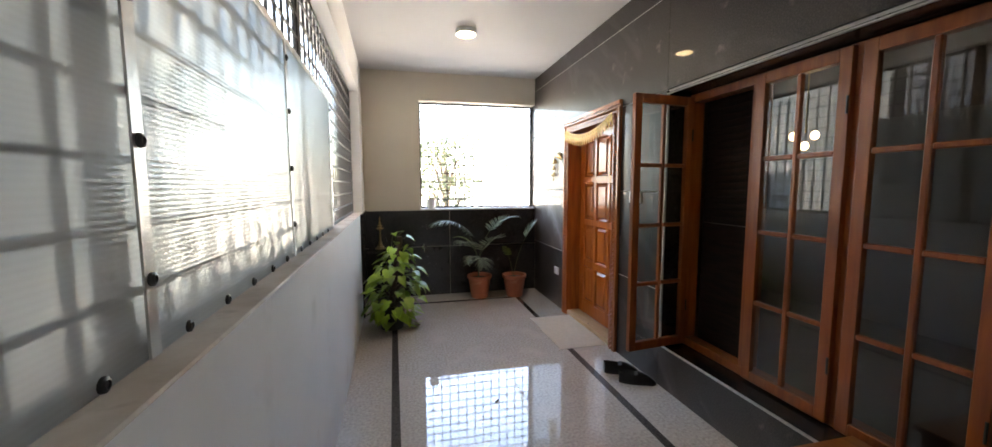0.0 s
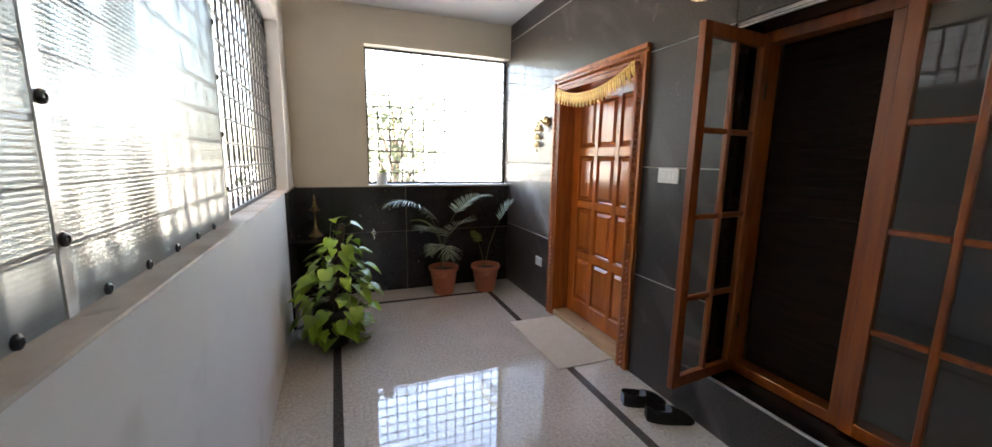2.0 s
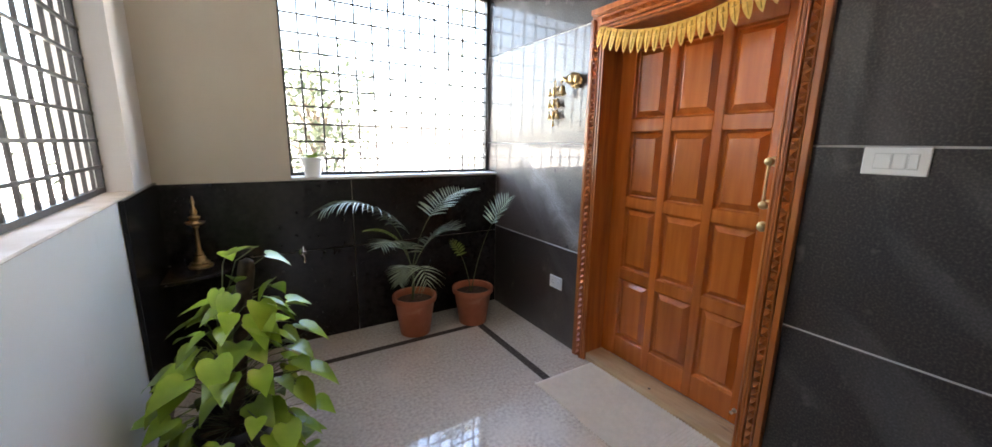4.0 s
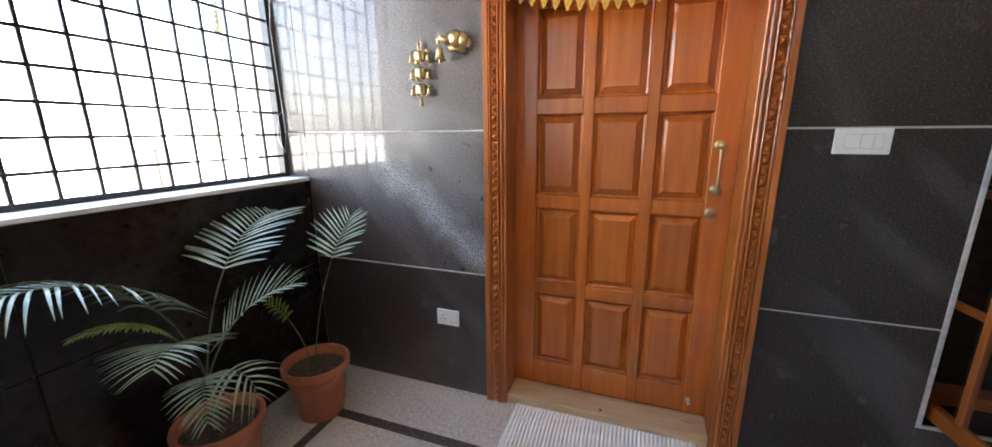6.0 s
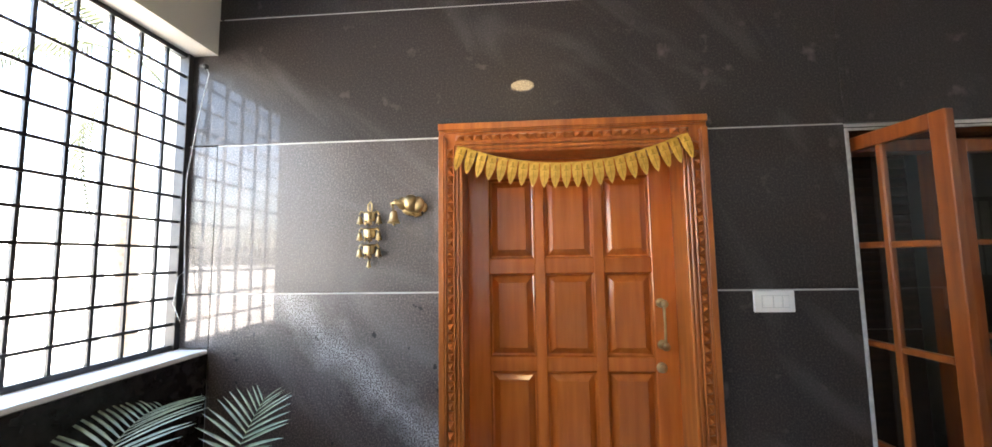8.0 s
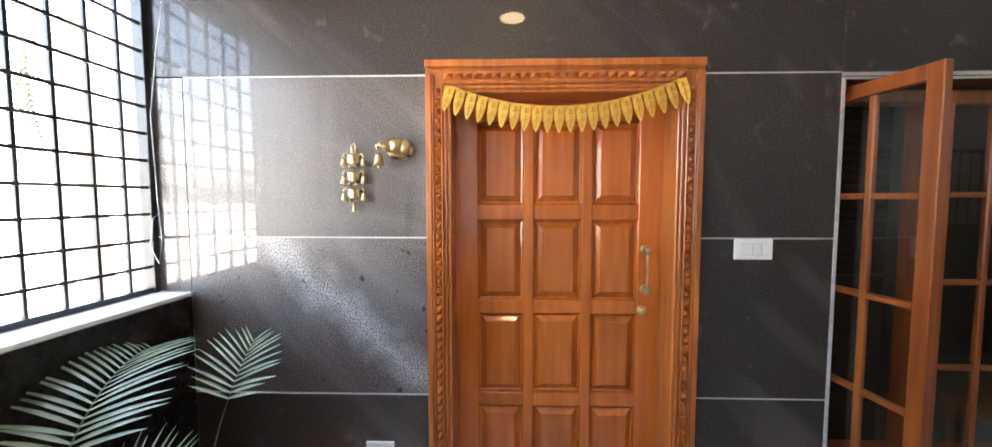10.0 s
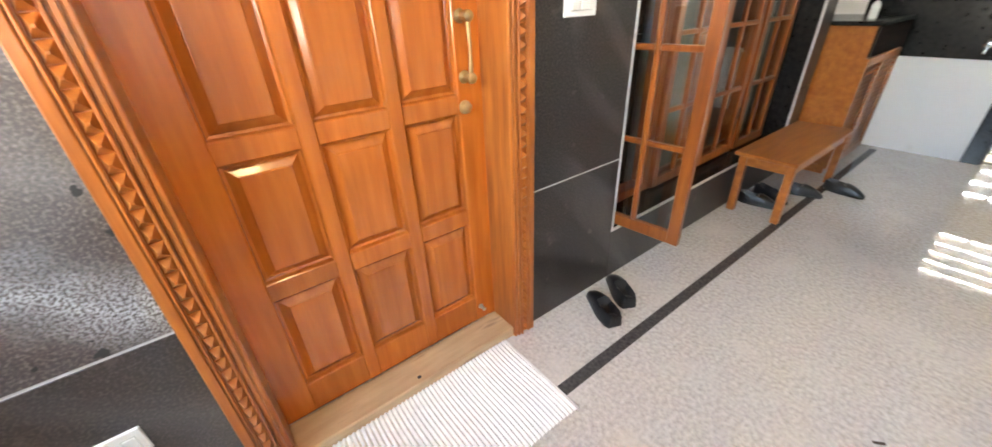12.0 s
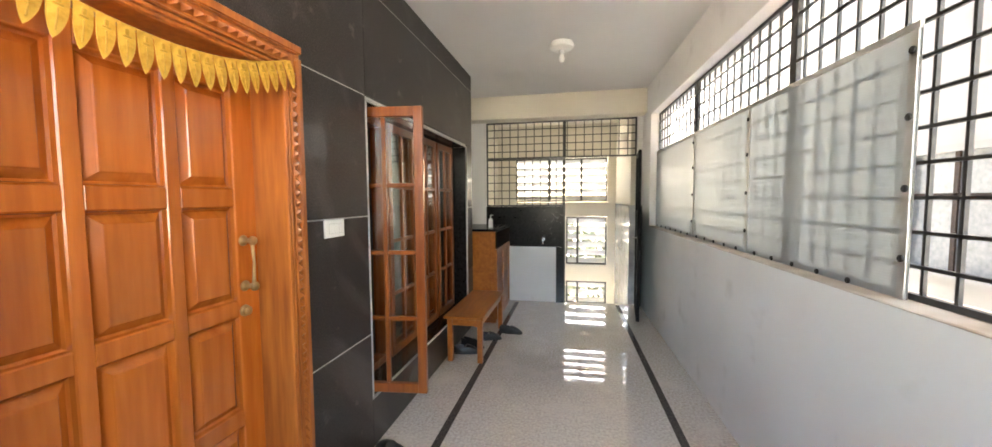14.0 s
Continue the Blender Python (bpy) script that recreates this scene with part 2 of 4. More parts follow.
        l.new(colour, m2.inputs[6])
        m2.inputs[7].default_value = (0.50, 0.49, 0.48, 1)
        pits = n.new("ShaderNodeTexNoise")
        pits.inputs["Scale"].default_value, pits.inputs["Detail"].default_value = 17.0, 4.0
        l.new(tc.outputs["Object"], pits.inputs["Vector"])
        pr = n.new("ShaderNodeMapRange")
        pr.inputs[1].default_value, pr.inputs[2].default_value = 0.665, 0.69
        l.new(pits.outputs["Fac"], pr.inputs[0])
        m3 = n.new("ShaderNodeMix")
        m3.data_type = "RGBA"
        l.new(pr.outputs[0], m3.inputs[0])
        l.new(m2.outputs[2], m3.inputs[6])
        m3.inputs[7].default_value = (0.006, 0.005, 0.005, 1)
        colour = m3.outputs[2]
    l.new(colour, b.inputs["Base Color"])
    return m


GRANITE = granite_wall_material()
# lit copies: window light is painted into the slabs beyond the door
GRANITE_SEAM_LIT = granite_wall_material(0.6, True, 3.2)
GRANITE_LOW_LIT = granite_wall_material(0.4, False, 1.5)
GRANITE_GREY_LIT = granite_wall_material(0.4, False, 2.3)


def glass_material(name, tint=(0.95, 0.97, 0.96), rough=0.0):
    m = bpy.data.materials.new(name)
    m.use_nodes = True
    n, l = m.node_tree.nodes, m.node_tree.links
    n.remove(n["Principled BSDF"])
    tr, gl, mx = n.new("ShaderNodeBsdfTransparent"), n.new("ShaderNodeBsdfGlossy"), n.new("ShaderNodeMixShader")
    tr.inputs["Color"].default_value = (*tint, 1)
    gl.inputs["Roughness"].default_value = rough
    lw, pw, ad = n.new("ShaderNodeLayerWeight"), n.new("ShaderNodeMath"), n.new("ShaderNodeMath")
    pw.operation, ad.operation = "POWER", "MULTIPLY_ADD"
    pw.inputs[1].default_value, ad.inputs[1].default_value, ad.inputs[2].default_value = 4.0, 0.8, 0.06
    l.new(lw.outputs["Facing"], pw.inputs[0])
    l.new(pw.outputs[0], ad.inputs[0])
    l.new(ad.outputs[0], mx.inputs[0])
    l.new(tr.outputs[0], mx.inputs[1])
    l.new(gl.outputs[0], mx.inputs[2])
    l.new(mx.outputs[0], n["Material Output"].inputs["Surface"])
    return m


GLASS = glass_material("window_glass")


def sheet_material():
    """Milky fluted polycarbonate: part clear, part diffusing, with fine level flutes."""
    m = bpy.data.materials.new("fluted_polycarbonate")
    m.use_nodes = True
    n, l = m.node_tree.nodes, m.node_tree.links
    n.remove(n["Principled BSDF"])
    tl, tr, gl, df = n.new("ShaderNodeBsdfTranslucent"), n.new("ShaderNodeBsdfRefraction"), n.new("ShaderNodeBsdfGlossy"), n.new("ShaderNodeBsdfDiffuse")
    tc, wv = n.new("ShaderNodeTexCoord"), n.new("ShaderNodeTexWave")
    wv.bands_direction = "Z"
    wv.inputs["Scale"].default_value = 30.0
    l.new(tc.outputs["Object"], wv.inputs["Vector"])
    bp = n.new("ShaderNodeBump")
    bp.inputs["Strength"].default_value, bp.inputs["Distance"].default_value = 0.25, 0.003
    l.new(wv.outputs["Fac"], bp.inputs["Height"])
    l.new(bp.outputs["Normal"], gl.inputs["Normal"])
    tl.inputs["Color"].default_value = (0.58, 0.60, 0.60, 1)
    df.inputs["Color"].default_value = (0.50, 0.51, 0.50, 1)
    tr.inputs["Color"].default_value = (0.62, 0.645, 0.64, 1)
    tr.inputs["IOR"].default_value, tr.inputs["Roughness"].default_value = 1.25, 0.28
    gl.inputs["Roughness"].default_value = 0.18
    dirt = n.new("ShaderNodeTexNoise")
    dirt.inputs["Scale"].default_value, dirt.inputs["Detail"].default_value = 2.2, 6.0
    l.new(tc.outputs["Object"], dirt.inputs["Vector"])
    dr = n.new("ShaderNodeMapRange")
    dr.inputs[1].default_value, dr.inputs[2].default_value, dr.inputs[3].default_value, dr.inputs[4].default_value = 0.3, 0.8, 0.18, 0.33
    l.new(dirt.outputs["Fac"], dr.inputs[0])
    fl = n.new("ShaderNodeMath")
    fl.operation = "MULTIPLY_ADD"
    fl.inputs[1].default_value = 0.3
    l.new(wv.outputs["Fac"], fl.inputs[0])
    l.new(dr.outputs[0], fl.inputs[2])
    a, b2, c = n.new("ShaderNodeMixShader"), n.new("ShaderNodeMixShader"), n.new("ShaderNodeMixShader")
    a.inputs[0].default_value = 0.3
    l.new(tl.outputs[0], a.inputs[1])
    l.new(df.outputs[0], a.inputs[2])
    l.new(fl.outputs[0], b2.inputs[0])
    l.new(tr.outputs[0], b2.inputs[1])
    l.new(a.outputs[0], b2.inputs[2])
    lw, pw, ad = n.new("ShaderNodeLayerWeight"), n.new("ShaderNodeMath"), n.new("ShaderNodeMath")
    pw.operation, ad.operation = "POWER", "MULTIPLY_ADD"
    pw.inputs[1].default_value, ad.inputs[1].default_value, ad.inputs[2].default_value = 4.0, 0.5, 0.03
    l.new(lw.outputs["Facing"], pw.inputs[0])
    l.new(pw.outputs[0], ad.inputs[0])
    l.new(ad.outputs[0], c.inputs[0])
    l.new(b2.outputs[0], c.inputs[1])
    l.new(gl.outputs[0], c.inputs[2])
    l.new(c.outputs[0], n["Material Output"].inputs["Surface"])
    return m


SHEET = sheet_material()


def glow(name, colour, strength):
    m = bpy.data.materials.new(name)
    m.use_nodes = True
    b = m.node_tree.nodes["Principled BSDF"]
    b.inputs["Base Color"].default_value = (0.8, 0.78, 0.74, 1)
    b.inputs["Emission Color"].default_value = (*colour, 1)
    b.inputs["Emission Strength"].default_value = strength
    return m


LAMP_GLOW = glow("lit_diffuser", (1.0, 0.76, 0.44), 1.6)
WARM_GLOW = glow("lit_globe", (1.0, 0.72, 0.4), 0.35)


# ---- mesh helpers ----
def box(bm, x0, x1, y0, y1, z0, z1, bevel=0.0):
    x0, x1, y0, y1, z0, z1 = min(x0, x1), max(x0, x1), min(y0, y1), max(y0, y1), min(z0, z1), max(z0, z1)
    m = Matrix.Translation(((x0 + x1) / 2, (y0 + y1) / 2, (z0 + z1) / 2)) @ Matrix.Diagonal((x1 - x0, y1 - y0, z1 - z0, 1))
    vs = bmesh.ops.create_cube(bm, size=1, matrix=m)["verts"]
    if bevel:
        es = list({e for v in vs for e in v.link_edges})
        bmesh.ops.bevel(bm, geom=es, offset=bevel, segments=1, affect="EDGES")
    return bm


def boxes(*rows, bevel=0.0):
    bm = bmesh.new()
    for r in rows:
        box(bm, *r, bevel=bevel)
    return bm


def lathe(profile, n=24, bm=None, m=Matrix()):
    """Turns (radius, height) pairs about z."""
    bm = bm or bmesh.new()
    rings = []
    for r, z in profile:
        rings.append([bm.verts.new(m @ Vector((r * math.cos(a), r * math.sin(a), z))) for a in (math.tau * k / n for k in range(n))])
    for a, b in zip(rings, rings[1:]):
        for k in range(n):
            bm.faces.new((a[k], a[(k + 1) % n], b[(k + 1) % n], b[k]))
    for ring, flip in ((rings[0], True), (rings[-1], False)):
        bm.faces.new(ring[::-1] if flip else ring)
    return bm


def tube(points, radius, n=6, bm=None):
    """A round rod along points; radius one number or one for each point."""
    bm = bm or bmesh.new()
    pts = [Vector(p) for p in points]
    rs = radius if isinstance(radius, (list, tuple)) else [radius] * len(pts)
    rings = []
    for i, p in enumerate(pts):
        d = (pts[min(i + 1, len(pts) - 1)] - pts[max(i - 1, 0)]).normalized()
        u = d.cross(Vector((0, 0, 1)) if abs(d.z) < 0.9 else Vector((1, 0, 0))).normalized()
        w = d.cross(u)
        rings.append([bm.verts.new(p + rs[i] * (u * math.cos(a) + w * math.sin(a))) for a in (math.tau * k / n for k in range(n))])
    for a, b in zip(rings, rings[1:]):
        for k in range(n):
            bm.faces.new((a[k], a[(k + 1) % n], b[(k + 1) % n], b[k]))
    bm.faces.new(rings[0][::-1])
    bm.faces.new(rings[-1])
    return bm


def mesh_of(name, bm, material, smooth=None):
    bmesh.ops.recalc_face_normals(bm, faces=bm.faces)
    me = bpy.data.meshes.new(name)
    bm.to_mesh(me)
    bm.free()
    me.materials.append(material)
    if smooth:
        me.shade_smooth()
        me.set_sharp_from_angle(angle=radians(smooth))
    return me


def part(name, bm, material, parent, label="", smooth=None, at=None):
    ob = new(name, mesh_of(name, bm, material, smooth))
    ob.parent = parent
    if at is not None:
        ob.matrix_basis = at if isinstance(at, Matrix) else Matrix.Translation(at)
    return tagged(ob, label)


def piece(name, me, parent, m):
    ob = new(name, me)
    ob.parent = parent
    ob.matrix_basis = m if isinstance(m, Matrix) else Matrix.Translation(m)
    return ob


def thing(name, m, label, category, group="", kind=""):
    ob = new(name)
    ob.matrix_basis = m if isinstance(m, Matrix) else Matrix.Translation(m)
    ob.empty_display_size = 0.1
    return tagged(ob, label, category, group, kind)


def structure(name, bm, material, label, category, smooth=None):
    return tagged(new(name, mesh_of(name, bm, material, smooth)), label, category, kind="structure")


# ---- the plan ----
XR, YF, ZC = 2.20, 5.68, 2.96         # stone face, far wall face, ceiling
SLANT = math.degrees(math.atan(0.031))
LEFT = pose(0.06, 0, 0, 0, 0, SLANT)  # the parapet side runs slightly askew; its own x is 0 at the face

# floor
floor = structure("floor", boxes((-0.45, 2.9, -0.86, 6.0, -0.15, 0.0)), FLOOR_STONE, "polished beige speckled granite floor with dark border strips", "floor")
floor_strip = part("border_strip", boxes((1.80, 1.855, -0.7, 5.33, -0.002, 0.0012)), STRIP_STONE, floor, "dark granite strip")
part("border_strip", boxes((0.33, 0.385, -0.8, 5.30, -0.002, 0.0012)), STRIP_STONE, floor, at=pose(0.02, 0, 0, 0, 0, 1.5))
part("border_strip", boxes((0.22, 1.80, 5.28, 5.33, -0.002, 0.0012)), STRIP_STONE, floor)
ceiling = structure("ceiling", boxes((-0.45, 2.9, -0.9, 6.0, ZC, ZC + 0.15)), CEILING_PAINT, "plain white painted plaster ceiling", "ceiling")

# parapet side with its long grille
wall_left = structure("wall_left", boxes((-0.22, 0, -0.95, 5.9, -0.1, 1.165), (-0.22, 0, -0.95, 5.9, 2.57, ZC + 0.05), (-0.22, 0, -0.95, -0.30, 1.165, 2.57), (-0.22, 0.0, 5.22, 5.9, 1.165, 2.57)), PAINT_WHITE, "white painted parapet wall with a long grilled opening", "wall")
wall_left.matrix_basis = LEFT
part("ledge", boxes((-0.225, 0.006, -0.3, 5.215, 1.1655, 1.175), bevel=0.005), LEDGE_STONE, wall_left, "worn cream ledge with brown grime")
part("granite_panel", boxes((0.001, 0.02, 4.88, 5.70, 0, 1.17), bevel=0.002), BLACK_STONE, wall_left, "black granite cladding panel")


def grille(name, label, u0, u1, z0, z1, m, step_u=0.119, step_z=0.1175, posts=(), r=0.0063, posts_w=0.022):
    """Bars along u (its own y) and z with a flat frame."""
    g = thing(name, m, label, "window grille", kind="structure")
    part("frame", boxes((-0.012, 0.012, u0, u1, z0, z0 + 0.022), (-0.012, 0.012, u0, u1, z1 - 0.022, z1), (-0.012, 0.012, u0, u0 + 0.022, z0, z1), (-0.012, 0.012, u1 - 0.022, u1, z0, z1)), IRON, g)
    for p in posts:
        part("post", boxes((-0.014, 0.014, p - posts_w, p + posts_w, z0, z1), bevel=0.002), IRON, g)
    nu, nz = round((u1 - u0) / step_u), round((z1 - z0) / step_z)
    up = mesh_of("upright_bar", boxes((-r, r, -r, r, z0, z1)), IRON)
    level = mesh_of("level_bar", boxes((r * 0.6, r * 2.4, u0, u1, -r, r)), IRON)
    for k in range(1, nu):
        piece("upright_bar", up, g, (0, u0 + (u1 - u0) * k / nu, 0))
    for k in range(1, nz):
        piece("level_bar", level, g, (0, 0, z0 + (z1 - z0) * k / nz))
    return g


grille("parapet_grille", "black painted square-bar grille along the parapet", -0.3, 5.22, 1.176, 2.57, LEFT @ pose(-0.108, 0, 0), posts=(1.11, 2.62), posts_w=0.025)

# fluted sheets screwed to the inner side of the grille
screw_head = mesh_of("screw", lathe([(0.004, 0), (0.013, 0.001), (0.0125, 0.006), (0.007, 0.0085), (0.006, 0.006)], 12), BLACK_PLASTIC, 40)
TO_ROOM = Matrix.Rotation(radians(90), 4, "Y")
for y0, y1 in ((-0.29, 1.16), (1.165, 2.22), (2.225, 3.40)):
    s = thing("polycarbonate_sheet", LEFT @ pose(-0.077, y0, 1.176), "milky fluted polycarbonate sheet screwed to the grille", "screen", "sheets on the grille")
    part("panel", boxes((-0.003, 0.003, 0, y1 - y0, 0, 0.92)), SHEET, s)
    part("top_strip", boxes((-0.005, 0.007, 0, y1 - y0, 0.905, 0.93), bevel=0.001), ALU, s, "dull aluminium edge strip")
    part("end_strip", boxes((0.0035, 0.008, y1 - y0 - 0.035, y1 - y0 - 0.003, 0, 0.904)), ALU, s)
    for k in range(int((y1 - y0) / 0.2)):
        piece("screw", screw_head, s, pose(0.003, 0.1 + 0.2 * k, 0.012) @ TO_ROOM)
    for z in (0.14, 0.38, 0.62, 0.84):
        piece("screw", screw_head, s, pose(0.008, y1 - y0 - 0.02, z) @ TO_ROOM)

# far wall with the square grille
wall_far = structure("wall_far", boxes((-0.42, 0.6, YF + 0.02, YF + 0.25, -0.1, ZC + 0.05), (0.6, XR + 0.35, YF + 0.02, YF + 0.25, -0.1, 1.16), (0.6, XR + 0.35, YF + 0.02, YF + 0.25, 2.60, ZC + 0.05)), PAINT_CREAM, "cream painted end wall above black granite", "wall")
part("sill", boxes((0.602, XR - 0.002, YF - 0.002, YF + 0.24, 1.161, 1.180), bevel=0.003), PAINT_WHITE, wall_far, "white window sill")
for x0, x1, z0, z1 in ((-0.12, 0.98, 0.0, 0.665), (0.985, XR, 0.0, 0.665), (-0.12, 0.98, 0.67, 1.158), (0.985, XR, 0.67, 1.158)):
    part("granite_panel", boxes((x0, x1, YF, YF + 0.019, z0, z1), bevel=0.0015), BLACK_STONE, wall_far)
grille("window_grille", "black square-bar grille in the end window", 0.602, XR - 0.004, 1.182, 2.60, pose(0, YF + 0.165, 0) @ Matrix(((0, 1, 0, 0), (-1, 0, 0, 0), (0, 0, 1, 0), (0, 0, 0, 1))), posts=())
part("corner_post", boxes((XR - 0.032, XR - 0.003, YF + 0.14, YF + 0.19, 1.181, 2.60), bevel=0.002), IRON, wall_far, "black iron window post")

# stone-clad side with door and window openings
DY0, DY1 = 3.40, 4.59
WY0, WY1, WZ0, WZ1 = 0.62, 2.82, 0.31, 2.11
wall_right = structure("wall_right", boxes((XR + 0.02, XR + 0.26, DY1 - 0.02, 6.0, -0.1, ZC + 0.05), (XR + 0.02, XR + 0.26, DY0 + 0.02, DY1 - 0.02, 2.17, ZC + 0.05), (XR + 0.02, XR + 0.26, WY1, DY0 + 0.02, -0.1, ZC + 0.05), (XR + 0.02, XR + 0.26, WY0, WY1, -0.1, WZ0 - 0.02), (XR + 0.02, XR + 0.26, WY0, WY1, WZ1 + 0.02, ZC + 0.05), (XR + 0.02, XR + 0.26, 0.41, WY0, -0.1, ZC + 0.05)), GROUT, "dark granite-clad wall with pale joints", "wall")
COURSES = ((0.0, 0.706), (0.714, 1.428), (1.436, 2.138), (2.146, 2.78), (2.787, ZC))


def slab(y0, y1, z0, z1, material=GRANITE):
    part("granite_slab", boxes((XR, XR + 0.0195, y0, y1, z0, z1), bevel=0.0012), material, wall_right)


# the window-side slabs take the granite brightened for window light
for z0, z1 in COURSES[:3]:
    slab(DY1 - 0.03, YF - 0.001, z0, z1, GRANITE_SEAM_LIT if 0.7 < z0 < 0.8 else GRANITE_GREY_LIT if z0 > 1 else GRANITE_LOW_LIT)
    slab(WY1, DY0 + 0.03, z0, z1)
    slab(0.41, WY0, z0, z1)
for z0, z1 in COURSES[3:]:
    slab(WY1 - 0.002, YF + 0.16 if z0 < 2.2 else YF + 0.018, z0, z1)
    slab(0.41, WY1 - 0.006, z0, z1)
slab(WY0 + 0.001, WY1 - 0.001, 0.0, WZ0 - 0.012)
slab(YF + 0.001, YF + 0.16, 1.184, 1.43, GRANITE_SEAM_LIT)
slab(YF + 0.001, YF + 0.16, 1.436, 2.14, GRANITE_GREY_LIT)
for z, y0, y1 in ((0.710, DY1 - 0.03, YF), (0.710, WY1, DY0 + 0.03), (1.432, DY1 - 0.03, YF), (1.432, WY1, DY0 + 0.03), (2.142, DY1 - 0.03, YF), (2.142, WY1, DY0 + 0.03), (2.7835, 0.42, YF)):
    part("pointing", boxes((XR + 0.0025, XR + 0.019, y0 + 0.001, y1 - 0.001, z - (0.0045 if y0 > 4 else 0.0025), z + (0.0045 if y0 > 4 else 0.0025))), GROUT, wall_right, "pale grout line")
edge = boxes((XR - 0.003, XR + 0.014, WY1 - 0.016, WY1 - 0.001, WZ0, WZ1), (XR - 0.003, XR + 0.014, WY0 + 0.001, WY0 + 0.012, WZ0, WZ1), (XR - 0.003, XR + 0.014, WY0, WY1, WZ0 - 0.011, WZ0 - 0.002), (XR - 0.003, XR + 0.014, WY0, WY1, WZ1 + 0.002, WZ1 + 0.010), bevel=0.0015)
part("stone_edge", edge, BEVEL_STONE, wall_right, "pale polished stone edge of the window opening")
part("window_reveal", boxes((XR + 0.015, XR + 0.28, WY0, WY1, WZ0 - 0.019, WZ0 - 0.0015), (XR + 0.015, XR + 0.28, WY1 - 0.0155, WY1 - 0.0005, WZ0, WZ1), (XR + 0.015, XR + 0.28, WY0 + 0.0005, WY0 + 0.0115, WZ0, WZ1), (XR + 0.015, XR + 0.28, WY0, WY1, WZ1 + 0.0025, WZ1 + 0.019)), BLACK_STONE, wall_right, "black granite reveal")
# the rooms behind the wall are closed; dark taupe walls stand for their shade
structure("inner_room", boxes((XR + 0.27, 5.6, 0.41, 0.5, -0.1, ZC), (XR + 0.27, 5.6, 6.0, 6.1, -0.1, ZC), (5.5, 5.6, 0.4, 6.0, -0.1, ZC), (XR + 0.27, 5.6, 0.3, 6.1, ZC, ZC + 0.1), (2.9, 5.6, 0.3, 6.1, -0.2, -0.05), (2.0, 5.6, 0.2, 6.2, -0.4, -0.2)), ROOM_SHADE_PAINT, "room behind the wooden window, its dimness painted as dark taupe", "room")

# end of the corridor behind the start
YB = -0.80
wall_back = structure("wall_back", boxes((2.30, 2.75, YB - 0.12, YB, -0.1, ZC + 0.05), (-0.2, 0.15, YB - 0.12, YB, -0.1, ZC + 0.05), (1.15, 2.30, YB - 0.12, YB - 0.012, -0.1, 1.40), (2.55, 2.75, YB, 0.41, -0.1, ZC + 0.05), (2.225, 2.75, 0.345, 0.408, -0.1, ZC + 0.05)), PAINT_WHITE, "white end wall of the corridor around an iron-grilled opening", "wall")
part("ceiling_beam", boxes((-0.12, 2.55, YB - 0.12, -0.55, 2.645, ZC + 0.02)), PAINT_CREAM, wall_back, "cream painted beam")
part("granite_panel", boxes((1.155, 2.30, YB - 0.011, YB + 0.008, 0.82, 1.41), (1.155, 1.265, YB - 0.011, YB + 0.008, 0, 0.817), bevel=0.002), BLACK_STONE, wall_back, "black granite panel under the grille")
part("granite_panel", boxes((-0.02, 0.149, YB + 0.001, YB + 0.02, 0, 1.42), bevel=0.002), GRANITE, wall_back)
BACK = pose(0, YB - 0.03, 0) @ Matrix(((0, 1, 0, 0), (-1, 0, 0, 0), (0, 0, 1, 0), (0, 0, 0, 1)))
grille("transom_grille", "black iron transom grille over the stair opening", 0.16, 2.298, 2.11, 2.644, BACK, posts=(1.15,))
grille("side_grille", "black iron grille above the granite panel", 1.15, 2.298, 1.412, 2.108, BACK)
part("door_post", boxes((1.135, 1.175, YB - 0.05, YB - 0.0115, 0.0, 2.11), bevel=0.003), IRON, wall_back, "black iron post of the stair opening")
gate = thing("iron_gate", pose(0.155, YB + 0.02, 0.02, 0, 0, -6), "open black iron gate folded against the side wall", "gate")
part("gate_frame", boxes((-0.018, 0.018, 0.0, 0.04, 0, 2.08), (-0.018, 0.018, 0.76, 0.80, 0, 2.08), (-0.018, 0.018, 0.04, 0.76, 0, 0.04), (-0.018, 0.018, 0.04, 0.76, 2.04, 2.08), (-0.016, 0.016, 0.04, 0.76, 1.3, 1.335), bevel=0.002), IRON_DULL, gate)
part("sheet", boxes((-0.004, 0.004, 0.04, 0.76, 0.04, 1.3)), IRON_DULL, gate, "dark sheet metal infill")
for k in range(1, 6):
    part("bar", boxes((-0.005, 0.005, 0.04 + 0.12 * k - 0.005, 0.04 + 0.12 * k + 0.005, 1.335, 2.04)), IRON_DULL, gate)
part("latch", tube([(0.02, 0.72, 1.02), (0.06, 0.72, 1.02), (0.06, 0.60, 1.02)], 0.008), CHROME, gate, "steel latch")

# stairwell beyond
YS = -3.0
stair = structure("stairwell", boxes((2.19, 2.6, YS - 0.15, YS, -2.5, ZC), (0.15, 0.38, YS - 0.15, YS, -2.5, ZC), (0.38, 2.19, YS - 0.15, YS, 2.32, ZC), (0.38, 2.19, YS - 0.15, YS, 1.16, 1.45), (1.18, 2.19, YS - 0.15, YS, -2.5, 1.16), (0.38, 1.18, YS - 0.15, YS, -0.13, 0.2), (0.38, 1.18, YS - 0.15, YS, -2.5, -0.6), (2.55, 2.7, YS, YB - 0.12, -2.5, ZC), (0.0, 0.22, YS, YB - 0.12, 1.42, ZC), (0.0, 2.7, YS - 0.15, YB - 0.12, ZC, ZC + 0.1)), PAINT_CREAM, "cream stairwell with louvred openings", "stairwell")
